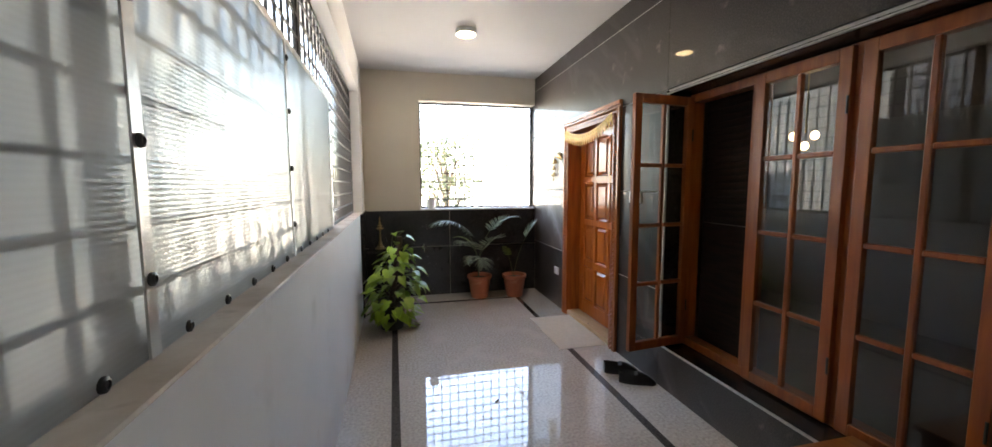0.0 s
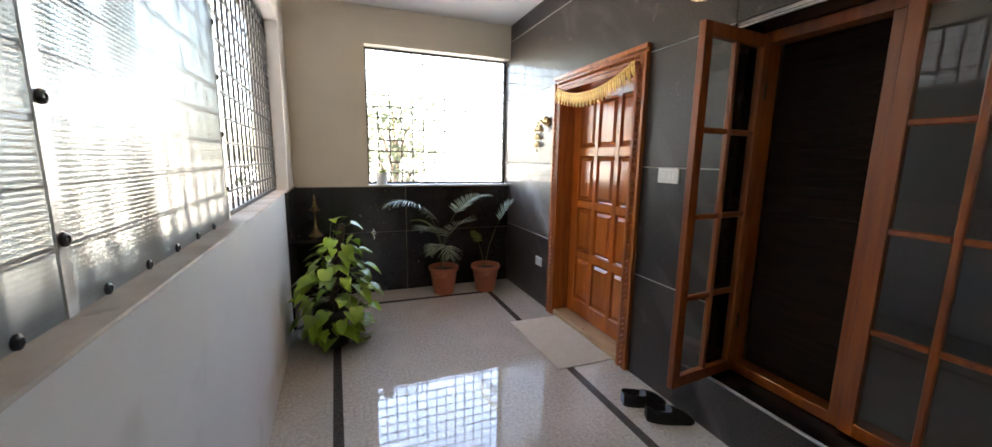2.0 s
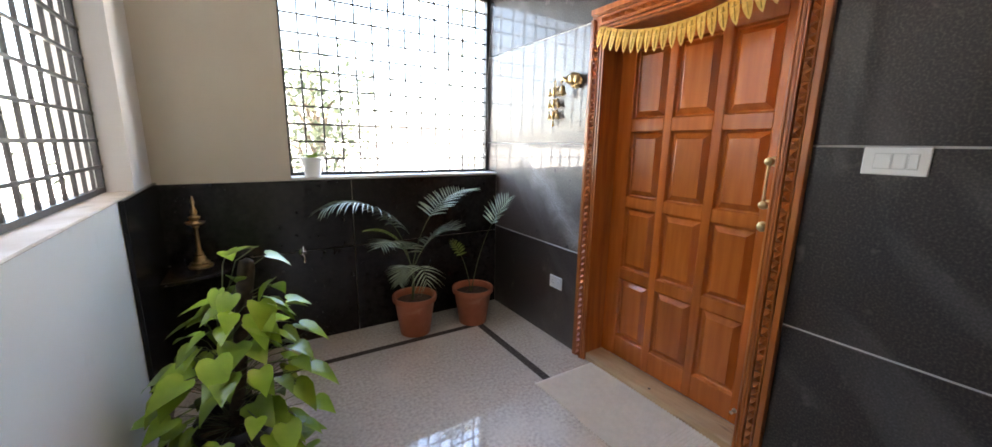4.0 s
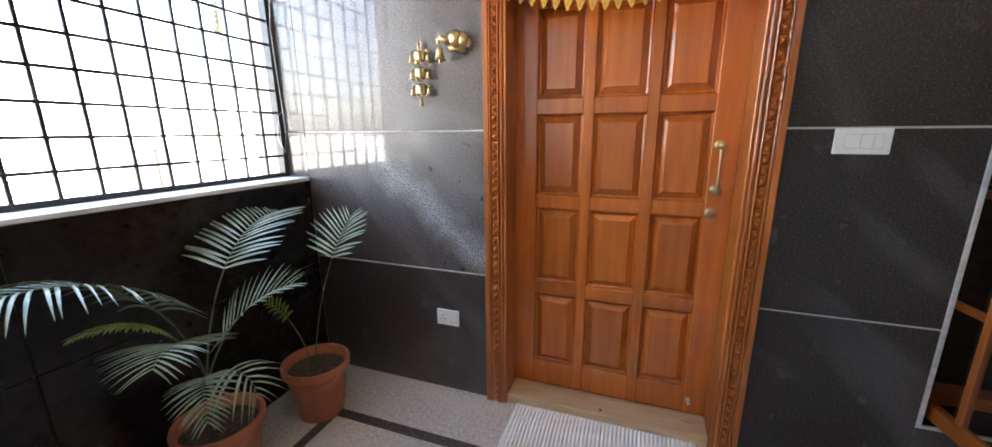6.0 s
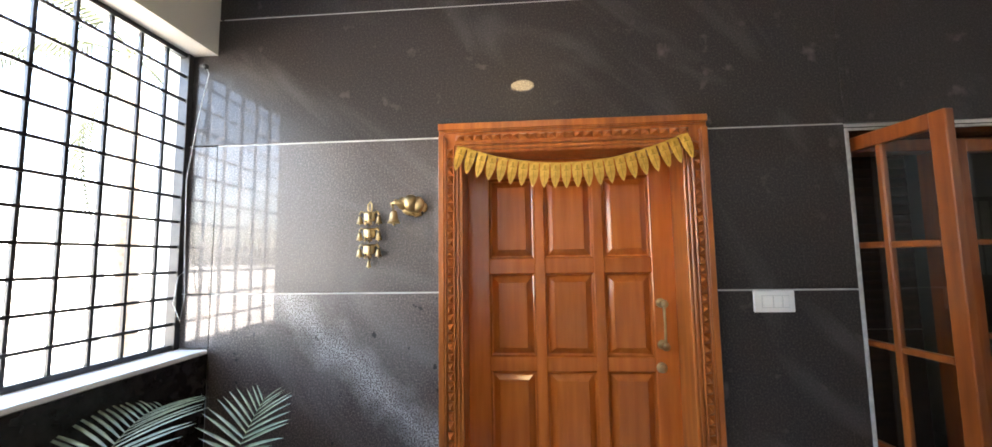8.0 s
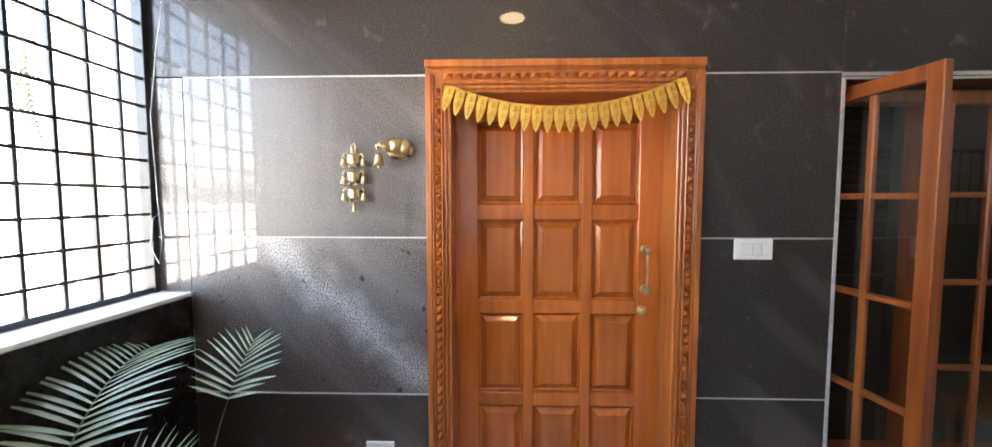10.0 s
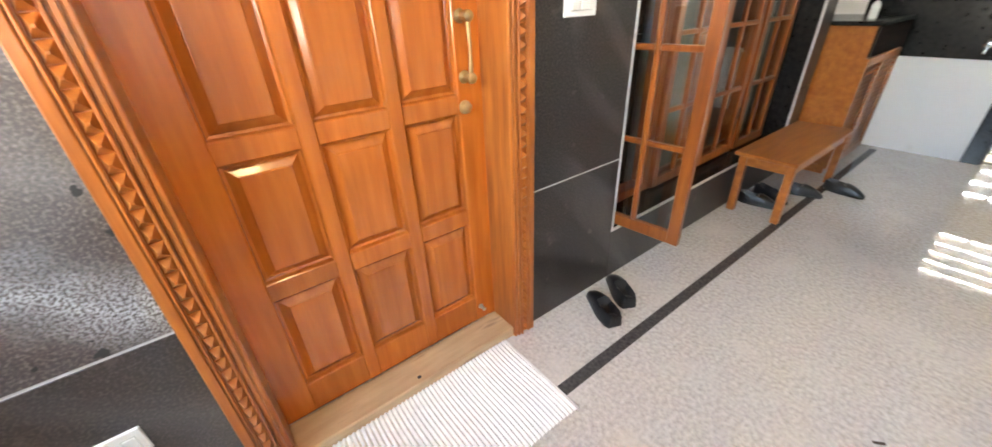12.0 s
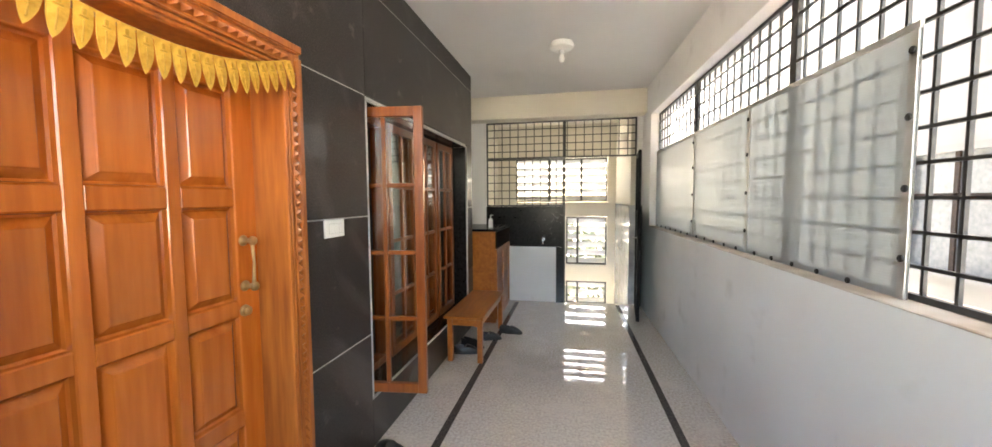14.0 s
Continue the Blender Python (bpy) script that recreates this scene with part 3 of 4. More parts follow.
part("marble_wall", boxes((0.0, 0.235, YS, YB - 0.12, -2.5, 1.42)), STAIR_MARBLE, stair, "grey marble lower wall")
for k in range(9):
    part("step", boxes((0.24, 1.2, YB - 0.13 - 0.26 * k, YB - 0.13 - 0.26 * (k + 1), -0.175 * (k + 1) - 0.12, -0.175 * (k + 1)), bevel=0.004), STAIR_MARBLE, stair)


def louvre(x0, x1, z0, z1, n, posts):
    g = thing("stair_louvre", pose(0, YS - 0.06, 0), "black framed louvred stair window with white slats", "window", "stair windows", kind="structure")
    part("frame", boxes((x0, x0 + 0.03, -0.02, 0.02, z0, z1), (x1 - 0.03, x1, -0.02, 0.02, z0, z1), (x0, x1, -0.02, 0.02, z0, z0 + 0.03), (x0, x1, -0.02, 0.02, z1 - 0.03, z1)), IRON, g)
    for p in posts:
        part("post", boxes((p - 0.02, p + 0.02, -0.02, 0.02, z0, z1)), IRON, g)
    me = mesh_of("slat", boxes((x0 + 0.03, x1 - 0.03, -0.004, 0.004, -0.06, 0.06)), PLASTIC_GREY)
    for k in range(n):
        piece("slat", me, g, pose(0, -0.03, z0 + (z1 - z0) * (k + 0.5) / n, -32))


louvre(0.385, 2.185, 1.455, 2.315, 6, (0.88, 1.5))
louvre(0.385, 1.175, 0.205, 1.155, 6, (0.95,))
louvre(0.385, 1.175, -0.595, -0.135, 3, (0.95,))


# ---- front door ----
def front_door():
    d = thing("door_1", (2.34, 3.995, 0), "closed varnished teak front door with twelve raised panels", "door", kind="structure")
    fo, fi = 0.595, 0.485            # half widths of the frame, outside and inside
    face = XR - 0.03 - 2.34
    for s in (1, -1):
        part("jamb", boxes((face + 0.012, 0.12, s * fi, s * fo, 0, 2.06), bevel=0.003), WOOD_FRAME, d)
        for a, b, q in ((fo - 0.026, fo, 0.0), (fo - 0.036, fo - 0.029, -0.002), (fi + 0.034, fi + 0.042, -0.004), (fi + 0.016, fi + 0.030, 0.002), (fi, fi + 0.012, 0.006)):
            part("moulding", boxes((face + q, face + 0.02, s * a, s * b, 0, 2.06 + a - fi), bevel=0.003), WOOD_FRAME, d)
    part("lintel", boxes((face + 0.012, 0.12, -fo, fo, 2.06, 2.20), bevel=0.003), WOOD_FRAME, d)
    for a, b, q in ((2.168, 2.20, 0.0), (2.158, 2.165, -0.002), (2.096, 2.104, -0.004), (2.078, 2.092, 0.002), (2.062, 2.074, 0.006)):
        part("moulding", boxes((face + q, face + 0.02, -fi - (b - 2.06) * 0.8, fi + (b - 2.06) * 0.8, a, b), bevel=0.003), WOOD_FRAME, d)
    bm = bmesh.new()
    h, hz = 0.0135, 0.0195
    base = [bm.verts.new((0, y, z)) for y, z in ((-h, -hz), (h, -hz), (h, hz), (-h, hz))]
    tip = [bm.verts.new((-0.022, y, z)) for y, z in ((-0.003, -0.003), (0.003, -0.003), (0.003, 0.003), (-0.003, 0.003))]
    for k in range(4):
        bm.faces.new((base[k], base[(k + 1) % 4], tip[(k + 1) % 4], tip[k]))
    bm.faces.new(tip)
    stud = mesh_of("carved_stud", bm, WOOD_FRAME)
    mid = (fi + 0.042 + fo - 0.036) / 2
    for k in range(50):
        for s in (1, -1):
            piece("carved_stud", stud, d, (face + 0.012, s * mid, 0.03 + 0.0415 * k))
    for k in range(-12, 13):
        piece("carved_stud", stud, d, pose(face + 0.012, k * 0.0415, 2.131, 90))
    part("threshold", boxes((face + 0.018, 0.0, -fi, fi, 0.0, 0.055), bevel=0.006), WOOD_PALE, d, "worn pale wooden threshold")
    # leaf
    cols = ((0.380, 0.165), (0.113, -0.113), (-0.165, -0.380))
    rows = ((0.195, 0.585), (0.658, 1.048), (1.118, 1.503), (1.58, 1.965))
    leaf = part("leaf", boxes((0.026, 0.05, -fi - 0.02, fi + 0.02, 0.05, 2.08)), WOOD_DOOR, d)
    ys = [fi + 0.02] + [y for c in cols for y in c] + [-fi - 0.02]
    for k in range(0, 8, 2):
        part("stile", boxes((0.0, 0.027, ys[k], ys[k + 1], 0.05, 2.08), bevel=0.005), WOOD_DOOR, leaf)
    zs = [0.05] + [z for r in rows for z in r] + [2.08]
    for k in range(0, 10, 2):
        for a, b in cols:
            part("rail", boxes((0.0012, 0.027, a + 0.004, b - 0.004, zs[k], zs[k + 1]), bevel=0.005), WOOD_DOOR, leaf)
    for a, b in cols:
        for z0, z1 in rows:
            bm = bmesh.new()
            rings = []
            for inset, x in ((0.0, 0.004), (0.003, 0.020), (0.011, 0.024), (0.036, 0.006), (0.039, 0.002), (0.043, 0.0015)):
                rings.append([bm.verts.new((x, y, z)) for y, z in ((a - inset, z0 + inset), (b + inset, z0 + inset), (b + inset, z1 - inset), (a - inset, z1 - inset))])
            for p, q in zip(rings, rings[1:]):
                for k in range(4):
                    bm.faces.new((p[k], p[(k + 1) % 4], q[(k + 1) % 4], q[k]))
            bm.faces.new(rings[-1])
            part("panel", bm, WOOD_DOOR, leaf)
    hy = -0.413
    handle = part("door_handle", tube([(-0.045, hy, 1.18), (-0.047, hy, 1.22), (-0.05, hy, 1.27), (-0.047, hy, 1.32), (-0.045, hy, 1.36)], [0.008, 0.0065, 0.0055, 0.0065, 0.008], 10), BRASS, d, "brass pull handle", 60)
    for z in (1.175, 1.365):
        part("rose", lathe([(0.022, 0), (0.022, 0.004), (0.012, 0.010), (0.009, 0.03), (0.013, 0.036), (0.019, 0.045), (0.017, 0.056), (0.006, 0.062)], 16), BRASS, handle, smooth=40, at=pose(0, hy, z, 0, -90, 0))
    part("lock", lathe([(0.024, 0), (0.024, 0.006), (0.019, 0.009), (0.018, 0.022), (0.013, 0.026)], 18), BRASS, d, "round brass lock", 40, at=pose(0, -0.405, 1.072, 0, -90, 0))
    part("bolt_stop", lathe([(0.012, 0), (0.012, 0.004), (0.007, 0.006), (0.007, 0.03), (0.009, 0.032)], 12), ALU, d, "small steel door stop", 40, at=pose(0, -0.405, 0.13, 0, -90, 0))
    part("threshold_hole", lathe([(0.009, 0), (0.009, 0.0015), (0.005, 0.002)], 10), IRON, d, at=(face + 0.05, 0.0, 0.054))


front_door()


# ---- carved garland over the door ----
def garland():
    g = thing("door_garland", (XR - 0.045, 3.995, 2.10), "gold leaf-shaped hanging garland across the door head", "garland")
    bm = bmesh.new()
    n, half = 10, 0.0005
    for x in (-half, half):
        vs = []
        for s in (1, -1):
            for k in range(n + 1):
                u = k / n
                w = 0.021 * (1.0 if u < 0.35 else math.cos((u - 0.35) / 0.65 * math.pi / 2) ** 0.75)
                vs.append((s, u, w))
        left = [(s * w, -0.112 * u) for s, u, w in vs if s == 1]
        right = [(s * w, -0.112 * u) for s, u, w in vs if s == -1]
        ring = [bm.verts.new((x * 3 - 0.004 * math.sin(math.pi * min(1, -z / 0.112)), y, z)) for y, z in left + right[-2::-1]]
        bm.faces.new(ring)
    bm.verts.ensure_lookup_table()
    m = len(bm.verts) // 2
    for k in range(m):
        bm.faces.new((bm.verts[k], bm.verts[(k + 1) % m], bm.verts[m + (k + 1) % m], bm.verts[m + k]))
    leaf = mesh_of("leaf_pendant", bm, GOLD_FOIL)
    rib = mesh_of("embossed_rib", boxes((-0.007, -0.0015, -0.0012, 0.0012, -0.095, -0.04), (-0.006, -0.0015, -0.010, 0.010, -0.034, -0.030), (-0.006, -0.0015, -0.004, 0.004, -0.028, -0.012), bevel=0.0008), GOLD_DARK)
    top = []
    for k in range(22):
        u = (k + 0.5) / 11 - 1
        y, z = -u * 0.505, -0.105 + 0.108 * u * u + 0.012 * u
        top.append((0, y, z))
        lean = math.degrees(math.atan(-(0.216 * u + 0.012) / 0.505)) * 0.8
        p = piece("leaf_pendant", leaf, g, pose(0, y, z, lean, 0, 3 * math.sin(k * 2.3)))
        piece("embossed_rib", rib, p, pose(-0.001, 0, 0))
    part("cord", tube([(0.002, y, z) for _, y, z in top], 0.004), GOLD_FOIL, g)


garland()


# ---- brass pieces on the stone ----
def bell_mesh(r, h):
    return lathe([(r * 0.25, h), (r * 0.45, h * 0.93), (r * 0.58, h * 0.7), (r * 0.66, h * 0.4), (r * 0.8, h * 0.15), (r, 0), (r * 0.95, -h * 0.03), (r * 0.2, 0.0), (r * 0.18, -h * 0.18), (r * 0.1, -h * 0.22)], 14)


def wall_bells():
    w = thing("bell_hanging", (XR - 0.014, 4.91, 1.52), "brass tiered wall hanging with small elephant bells", "wall hanging")
    part("hook", tube([(0, 0, 0.27), (-0.006, 0.008, 0.29), (-0.006, 0.008, 0.315), (0, 0, 0.33), (-0.004, -0.008, 0.315), (-0.004, -0.008, 0.29), (0, 0, 0.27)], 0.004), BRASS, w, smooth=60)
    for k in range(3):
        z = 0.07 + 0.075 * k
        bm = boxes((-0.016, 0.0, -0.026, 0.026, z + 0.018, z + 0.062), bevel=0.006)
        box(bm, -0.022, -0.004, -0.012, 0.012, z + 0.008, z + 0.058, bevel=0.005)
        for s in (1, -1):
            tube([(-0.008, s * 0.022, z + 0.055), (-0.010, s * 0.038, z + 0.062), (-0.010, s * 0.046, z + 0.048)], 0.005, bm=bm)
            tube([(-0.016, s * 0.008, z + 0.03), (-0.024, s * 0.012, z + 0.012), (-0.022, s * 0.016, z + 0.0)], [0.007, 0.005, 0.003], bm=bm)
        part("elephant_plate", bm, BRASS, w, smooth=50)
        for s in (1, -1):
            part("bell", bell_mesh(0.016, 0.034), BRASS, w, smooth=50, at=(-0.010, s * 0.044, z + 0.008))
        part("link", tube([(-0.008, 0, z + 0.02), (-0.012, 0.005, z + 0.008), (-0.008, 0, z - 0.006), (-0.012, -0.005, z + 0.008), (-0.008, 0, z + 0.02)], 0.003), BRASS, w)
    part("bell", bell_mesh(0.012, 0.03), BRASS, w, smooth=50, at=(-0.010, 0, 0.03))
    e = thing("elephant_bracket", (XR, 4.715, 1.83), "brass elephant-head wall bracket holding a bell", "wall ornament")
    bm = bmesh.new()
    for c, s in (((-0.03, 0, 0.005), (0.035, 0.04, 0.04)), ((-0.035, -0.035, 0.0), (0.02, 0.028, 0.035)), ((-0.035, 0.036, 0.004), (0.025, 0.026, 0.03)), ((-0.015, 0, -0.02), (0.015, 0.05, 0.03)), ((-0.025, -0.06, -0.015), (0.010, 0.014, 0.022))):
        bmesh.ops.create_icosphere(bm, subdivisions=2, radius=1, matrix=Matrix.Translation(c) @ Matrix.Diagonal((*s, 1)))
    tube([(-0.05, 0.04, 0.0), (-0.062, 0.065, 0.01), (-0.062, 0.078, 0.0), (-0.06, 0.076, -0.014)], [0.017, 0.012, 0.009, 0.006], bm=bm)
    tube([(-0.02, 0.0, -0.04), (-0.022, -0.02, -0.052), (-0.02, -0.045, -0.045)], 0.007, bm=bm)
    part("head", bm, BRASS, e, smooth=50)
    part("bell", bell_mesh(0.029, 0.055), BRASS, e, smooth=50, at=(-0.058, 0.07, -0.085))
    part("ring", tube([(-0.06, 0.072, -0.012), (-0.064, 0.074, -0.022), (-0.058, 0.07, -0.034)], 0.003), BRASS, e)


wall_bells()


def plate(name, y0, y1, z0, z1, label, keys, holes=()):
    p = thing(name, (XR, (y0 + y1) / 2, (z0 + z1) / 2), label, "switch" if keys else "socket")
    w, h = (y1 - y0) / 2, (z1 - z0) / 2
    part("plate", boxes((-0.011, 0, -w, w, -h, h), bevel=0.003), PLASTIC_WHITE, p)
    for a, b in keys:
        part("rocker", boxes((-0.015, -0.0105, a, b, -h * 0.52, h * 0.52), bevel=0.0018), PLASTIC_WHITE, p)
        part("rocker_gap", boxes((-0.0116, -0.0108, a - 0.002, b + 0.002, -h * 0.58, h * 0.58)), PLASTIC_GREY, p)
    for y, z in holes:
        part("pin_hole", lathe([(0.0035, 0), (0.0035, 0.0008), (0.002, 0.001)], 8), BLACK_PLASTIC, p, at=pose(-0.0118, y, z, 0, -90, 0))
    return p


plate("switch_plate", 3.083, 3.247, 1.340, 1.430, "white modular switch plate with three rockers on dark granite", ((0.008, 0.050), (-0.028, 0.004), (-0.056, -0.034)))
plate("wall_socket", 4.755, 4.885, 0.397, 0.487, "white plug socket with one rocker on dark granite", ((-0.048, -0.022),), ((0.028, 0.012), (0.038, -0.008), (0.018, -0.008)))


# ---- wooden window and its open shutter ----
def shutter(m, w, h, label):
    s = thing("window_shutter", m, label, "window shutter", "window shutters")
    st, t, mu = 0.055, 0.017, 0.013
    for a in (0.0, w - st):
        part("stile", boxes((-t, t, a, a + st, 0, h), bevel=0.003), WOOD_WINDOW, s)
    part("rail", boxes((-t, t, st, w - st, 0, 0.06), bevel=0.003), WOOD_WINDOW, s)
    part("rail", boxes((-t, t, st, w - st, h - 0.06, h), bevel=0.003), WOOD_WINDOW, s)
    part("muntin", boxes((-t + 0.003, t - 0.003, w / 2 - mu, w / 2 + mu, 0.06, h - 0.06), bevel=0.005), WOOD_WINDOW, s)
    for k in range(1, 4):
        z = 0.06 + (h - 0.12) * k / 4
        for a, b in ((st, w / 2 - mu), (w / 2 + mu, w - st)):
            part("muntin", boxes((-t + 0.003, t - 0.003, a, b, z - mu, z + mu), bevel=0.005), WOOD_WINDOW, s)
    for k in range(4):
        z0, z1 = 0.06 + (h - 0.12) * k / 4, 0.06 + (h - 0.12) * (k + 1) / 4
        for a, b in ((st, w / 2), (w / 2, w - st)):
            ob = part("pane", boxes((-0.002, 0.002, a, b, z0, z1)), GLASS, s, "clear glass pane")
            ob.visible_shadow = False
    for z in (0.25, h - 0.3):
        part("hinge", tube([(-t - 0.002, 0.006, z), (-t - 0.002, 0.006, z + 0.08)], 0.005, 8), IRON, s)
    return s


XW = 2.38
wf = thing("window_1", (XW, 0, 0), "varnished wooden window frame of four tall bays", "window", kind="structure")
part("frame_rail", boxes((0, 0.09, WY0 + 0.013, WY1 - 0.017, WZ0, WZ0 + 0.055), bevel=0.003), WOOD_WINDOW, wf)
part("frame_rail", boxes((0, 0.09, WY0 + 0.013, WY1 - 0.017, WZ1 - 0.055, WZ1), bevel=0.003), WOOD_WINDOW, wf)
for k in range(5):
    y = 2.795 - 0.533 * k
    part("frame_post", boxes((0, 0.09, y - 0.027, y + 0.027, WZ0 + 0.055, WZ1 - 0.055), bevel=0.003), WOOD_WINDOW, wf)
for k in range(1, 4):
    y = 2.795 - 0.533 * k
    shutter(pose(XW - 0.012, y - 0.517, WZ0 + 0.012), 0.490, 1.776, "closed varnished wooden shutter with eight glass panes")
shutter(pose(XW - 0.01, WY1 - 0.05, WZ0 + 0.015) @ pose(0, 0, 0, 0, 0, 96), 0.49, 1.76, "open varnished wooden shutter with eight glass panes")
# slats darkened and a lower panel added to paint the bay's dark void
blind = thing("slatted_blind", (XW + 0.13, WY1 - 0.51, WZ0), "slatted wooden blind in the open bay, near black for the void's shade", "blind")
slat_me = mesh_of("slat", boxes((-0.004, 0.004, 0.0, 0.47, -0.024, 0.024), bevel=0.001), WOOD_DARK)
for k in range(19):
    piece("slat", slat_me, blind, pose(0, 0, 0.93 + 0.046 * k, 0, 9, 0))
part("shade_panel", boxes((-0.006, 0.006, 0.0, 0.47, 0.0, 0.9), bevel=0.002), WOOD_DARK, blind)
chand = thing("pendant_lamp", (3.9, 3.2, 1.85), "lit warm glass pendant cluster inside the room", "lamp")
for x, y, z in ((0, 0.0, -0.04), (0.02, 0.13, 0.06), (-0.03, -0.11, 0.04)):
    part("globe", lathe([(0.008, 0.055), (0.024, 0.045), (0.033, 0.02), (0.028, -0.005), (0.014, -0.018), (0.004, -0.022)], 14), WARM_GLOW, chand, smooth=60, at=(x, y, z))
part("stem", tube([(0, 0, 0.09), (0, 0, ZC - 1.85)], 0.006), BRASS, chand)

# ---- ceiling lights ----
cl = thing("ceiling_light", (1.0, 4.2, ZC), "lit round surface-mounted ceiling light", "ceiling light")
part("rim", lathe([(0.098, 0), (0.100, -0.012), (0.100, -0.040), (0.093, -0.046), (0.088, -0.042)], 32), PLASTIC_WHITE, cl, smooth=40)
part("diffuser", lathe([(0.087, -0.040), (0.085, -0.049), (0.06, -0.052), (0.01, -0.053)], 32), LAMP_GLOW, cl, smooth=40)
c2 = thing("bulb_fitting", (1.12, 1.2, ZC), "unlit white round ceiling rose with a bare bulb", "ceiling light")
part("rose", lathe([(0.10, 0), (0.11, -0.02), (0.105, -0.05), (0.08, -0.065), (0.03, -0.07)], 28), PLASTIC_WHITE, c2, smooth=40)
part("holder", lathe([(0.022, -0.07), (0.022, -0.10), (0.018, -0.105)], 14), PLASTIC_GREY, c2, smooth=40)
part("bulb", lathe([(0.013, -0.105), (0.022, -0.125), (0.027, -0.15), (0.02, -0.172), (0.006, -0.18)], 16), PLASTIC_WHITE, c2, smooth=60)


# ---- plants ----
def pot(m, r0, r1, h, material, label):
    p = thing("plant_pot", m, label, "plant pot", "terracotta pots" if material is TERRACOTTA else "")
    part("body", lathe([(r0, 0), (r0 * 1.02, 0.01), (r1 * 0.9, h - 0.05), (r1 * 0.92, h - 0.045), (r1, h - 0.04), (r1 * 1.02, h - 0.01), (r1, h), (r1 * 0.92, h - 0.003), (r1 * 0.86, h - 0.05), (r1 * 0.5, h - 0.055)], 32), material, p, smooth=35)
    part("soil", lathe([(r1 * 0.87, h - 0.05), (r1 * 0.6, h - 0.038), (r1 * 0.3, h - 0.043), (0.01, h - 0.036)], 20), SOIL, p, "dark dry soil", 60)
    return p


def frond(parent, start, az, rise, length, droop, leaf_len, pairs, material, bare=0.35, roll=0.0, sag=0.3):
    """A feather leaf: an arching midrib and two rows of narrow leaflets."""
    d = Vector((math.cos(radians(az)), math.sin(radians(az)), 0))
    up = Vector((0, 0, 1))
    pts, e, p = [], radians(rise), Vector(start)
    for k in range(21):
        pts.append(p.copy())
        p += (d * math.cos(e) + up * math.sin(e)) * (length / 20)
        e -= radians(droop) / 20 * (0.3 + 1.4 * k / 20)
    f = part("frond", tube(pts, [0.0045 - 0.0032 * k / 20 for k in range(21)], 5), STALK, parent, smooth=60)
    bm = bmesh.new()
    side0 = d.cross(up)
    rnd = random.Random(int(az * 7 + rise * 13 + length * 100))
    for k in range(pairs):
        u = bare + (1 - bare) * k / (pairs - 1)
        i = min(int(u * 20), 19)
        base = pts[i].lerp(pts[i + 1], u * 20 - i)
        t = (pts[i + 1] - pts[i]).normalized()
        nrm = side0.cross(t).normalized()
        q = (u - bare) / (1 - bare)
        ll = leaf_len * (0.62 + 0.6 * math.sin(math.pi * min(1, q * 0.85 + 0.12))) * rnd.uniform(0.9, 1.08) * (1 - 0.35 * q)
        for s in (1, -1):
            side = (Matrix.Rotation(radians(roll), 3, t) @ side0) * s
            lean = 0.28 + 0.7 * q + rnd.uniform(-0.08, 0.08)
            dv = (side + t * lean + nrm * 0.25).normalized()
            w = 0.0075 * (1 - 0.4 * q)
            prev = None
            for j in range(5):
                v = j / 4
                c = base + dv * ll * v - up * ll * sag * v * v + nrm * 0.002
                ww = w * (0.45, 1.0, 0.95, 0.65, 0.06)[j]
                a, b = bm.verts.new(c + t * ww), bm.verts.new(c - t * ww)
                mdl = bm.verts.new(c - nrm * ww * 0.5)
                if prev:
                    bm.faces.new((prev[0], a, mdl, prev[2]))
                    bm.faces.new((prev[2], mdl, b, prev[1]))
                prev = (a, b, mdl)
    tagged(part("foliage", bm, material, f, smooth=60), kind="stuff")


pa = pot((1.345, 5.44, 0), 0.11, 0.163, 0.30, TERRACOTTA, "terracotta flower pot with dry soil")
pb = pot((1.815, 5.39, 0), 0.108, 0.162, 0.295, TERRACOTTA, "smaller terracotta flower pot with dry soil")
palm = thing("areca_palm", (1.33, 5.44, 0.255), "areca palm with pale feathery fronds in a terracotta pot", "plant", "palms")
part("stem", tube([(0, 0, 0), (0.006, -0.004, 0.12), (0.002, -0.01, 0.25)], [0.011, 0.009, 0.007]), STALK, palm, smooth=60)
frond(palm, (0, 0, 0.22), 190, 80, 0.92, 112, 0.26, 22, PALM_GREEN, 0.42, sag=0.45)
frond(palm, (0, 0, 0.24), 222, 66, 0.52, 92, 0.19, 18, PALM_GREEN, 0.42, sag=0.3)
frond(palm, (0, 0, 0.22), 318, 70, 0.50, 70, 0.25, 15, PALM_GREEN, 0.36, sag=0.12)
frond(palm, (0, 0, 0.24), 14, 76, 0.86, 92, 0.25, 20, PALM_GREEN, 0.5, sag=0.15)
frond(palm, (0, 0, 0.2), 236, 50, 0.40, 120, 0.12, 16, PALM_GREEN, 0.4)
frond(palm, (0, 0, 0.22), 276, 46, 0.30, 150, 0.16, 7, PALM_GREEN, 0.5, sag=0.5)
frond(palm, (0, 0, 0.24), 165, 78, 0.50, 100, 0.07, 24, PALM_YOUNG, 0.45)
palm2 = thing("areca_palm", (1.80, 5.39, 0.24), "young areca palm with a few fronds in a terracotta pot", "plant", "palms")
frond(palm2, (0, 0, 0), 350, 80, 0.82, 36, 0.22, 12, PALM_GREEN, 0.72, sag=0.1)
frond(palm2, (0, 0, 0), 120, 80, 0.45, 40, 0.10, 8, PALM_YOUNG, 0.72)


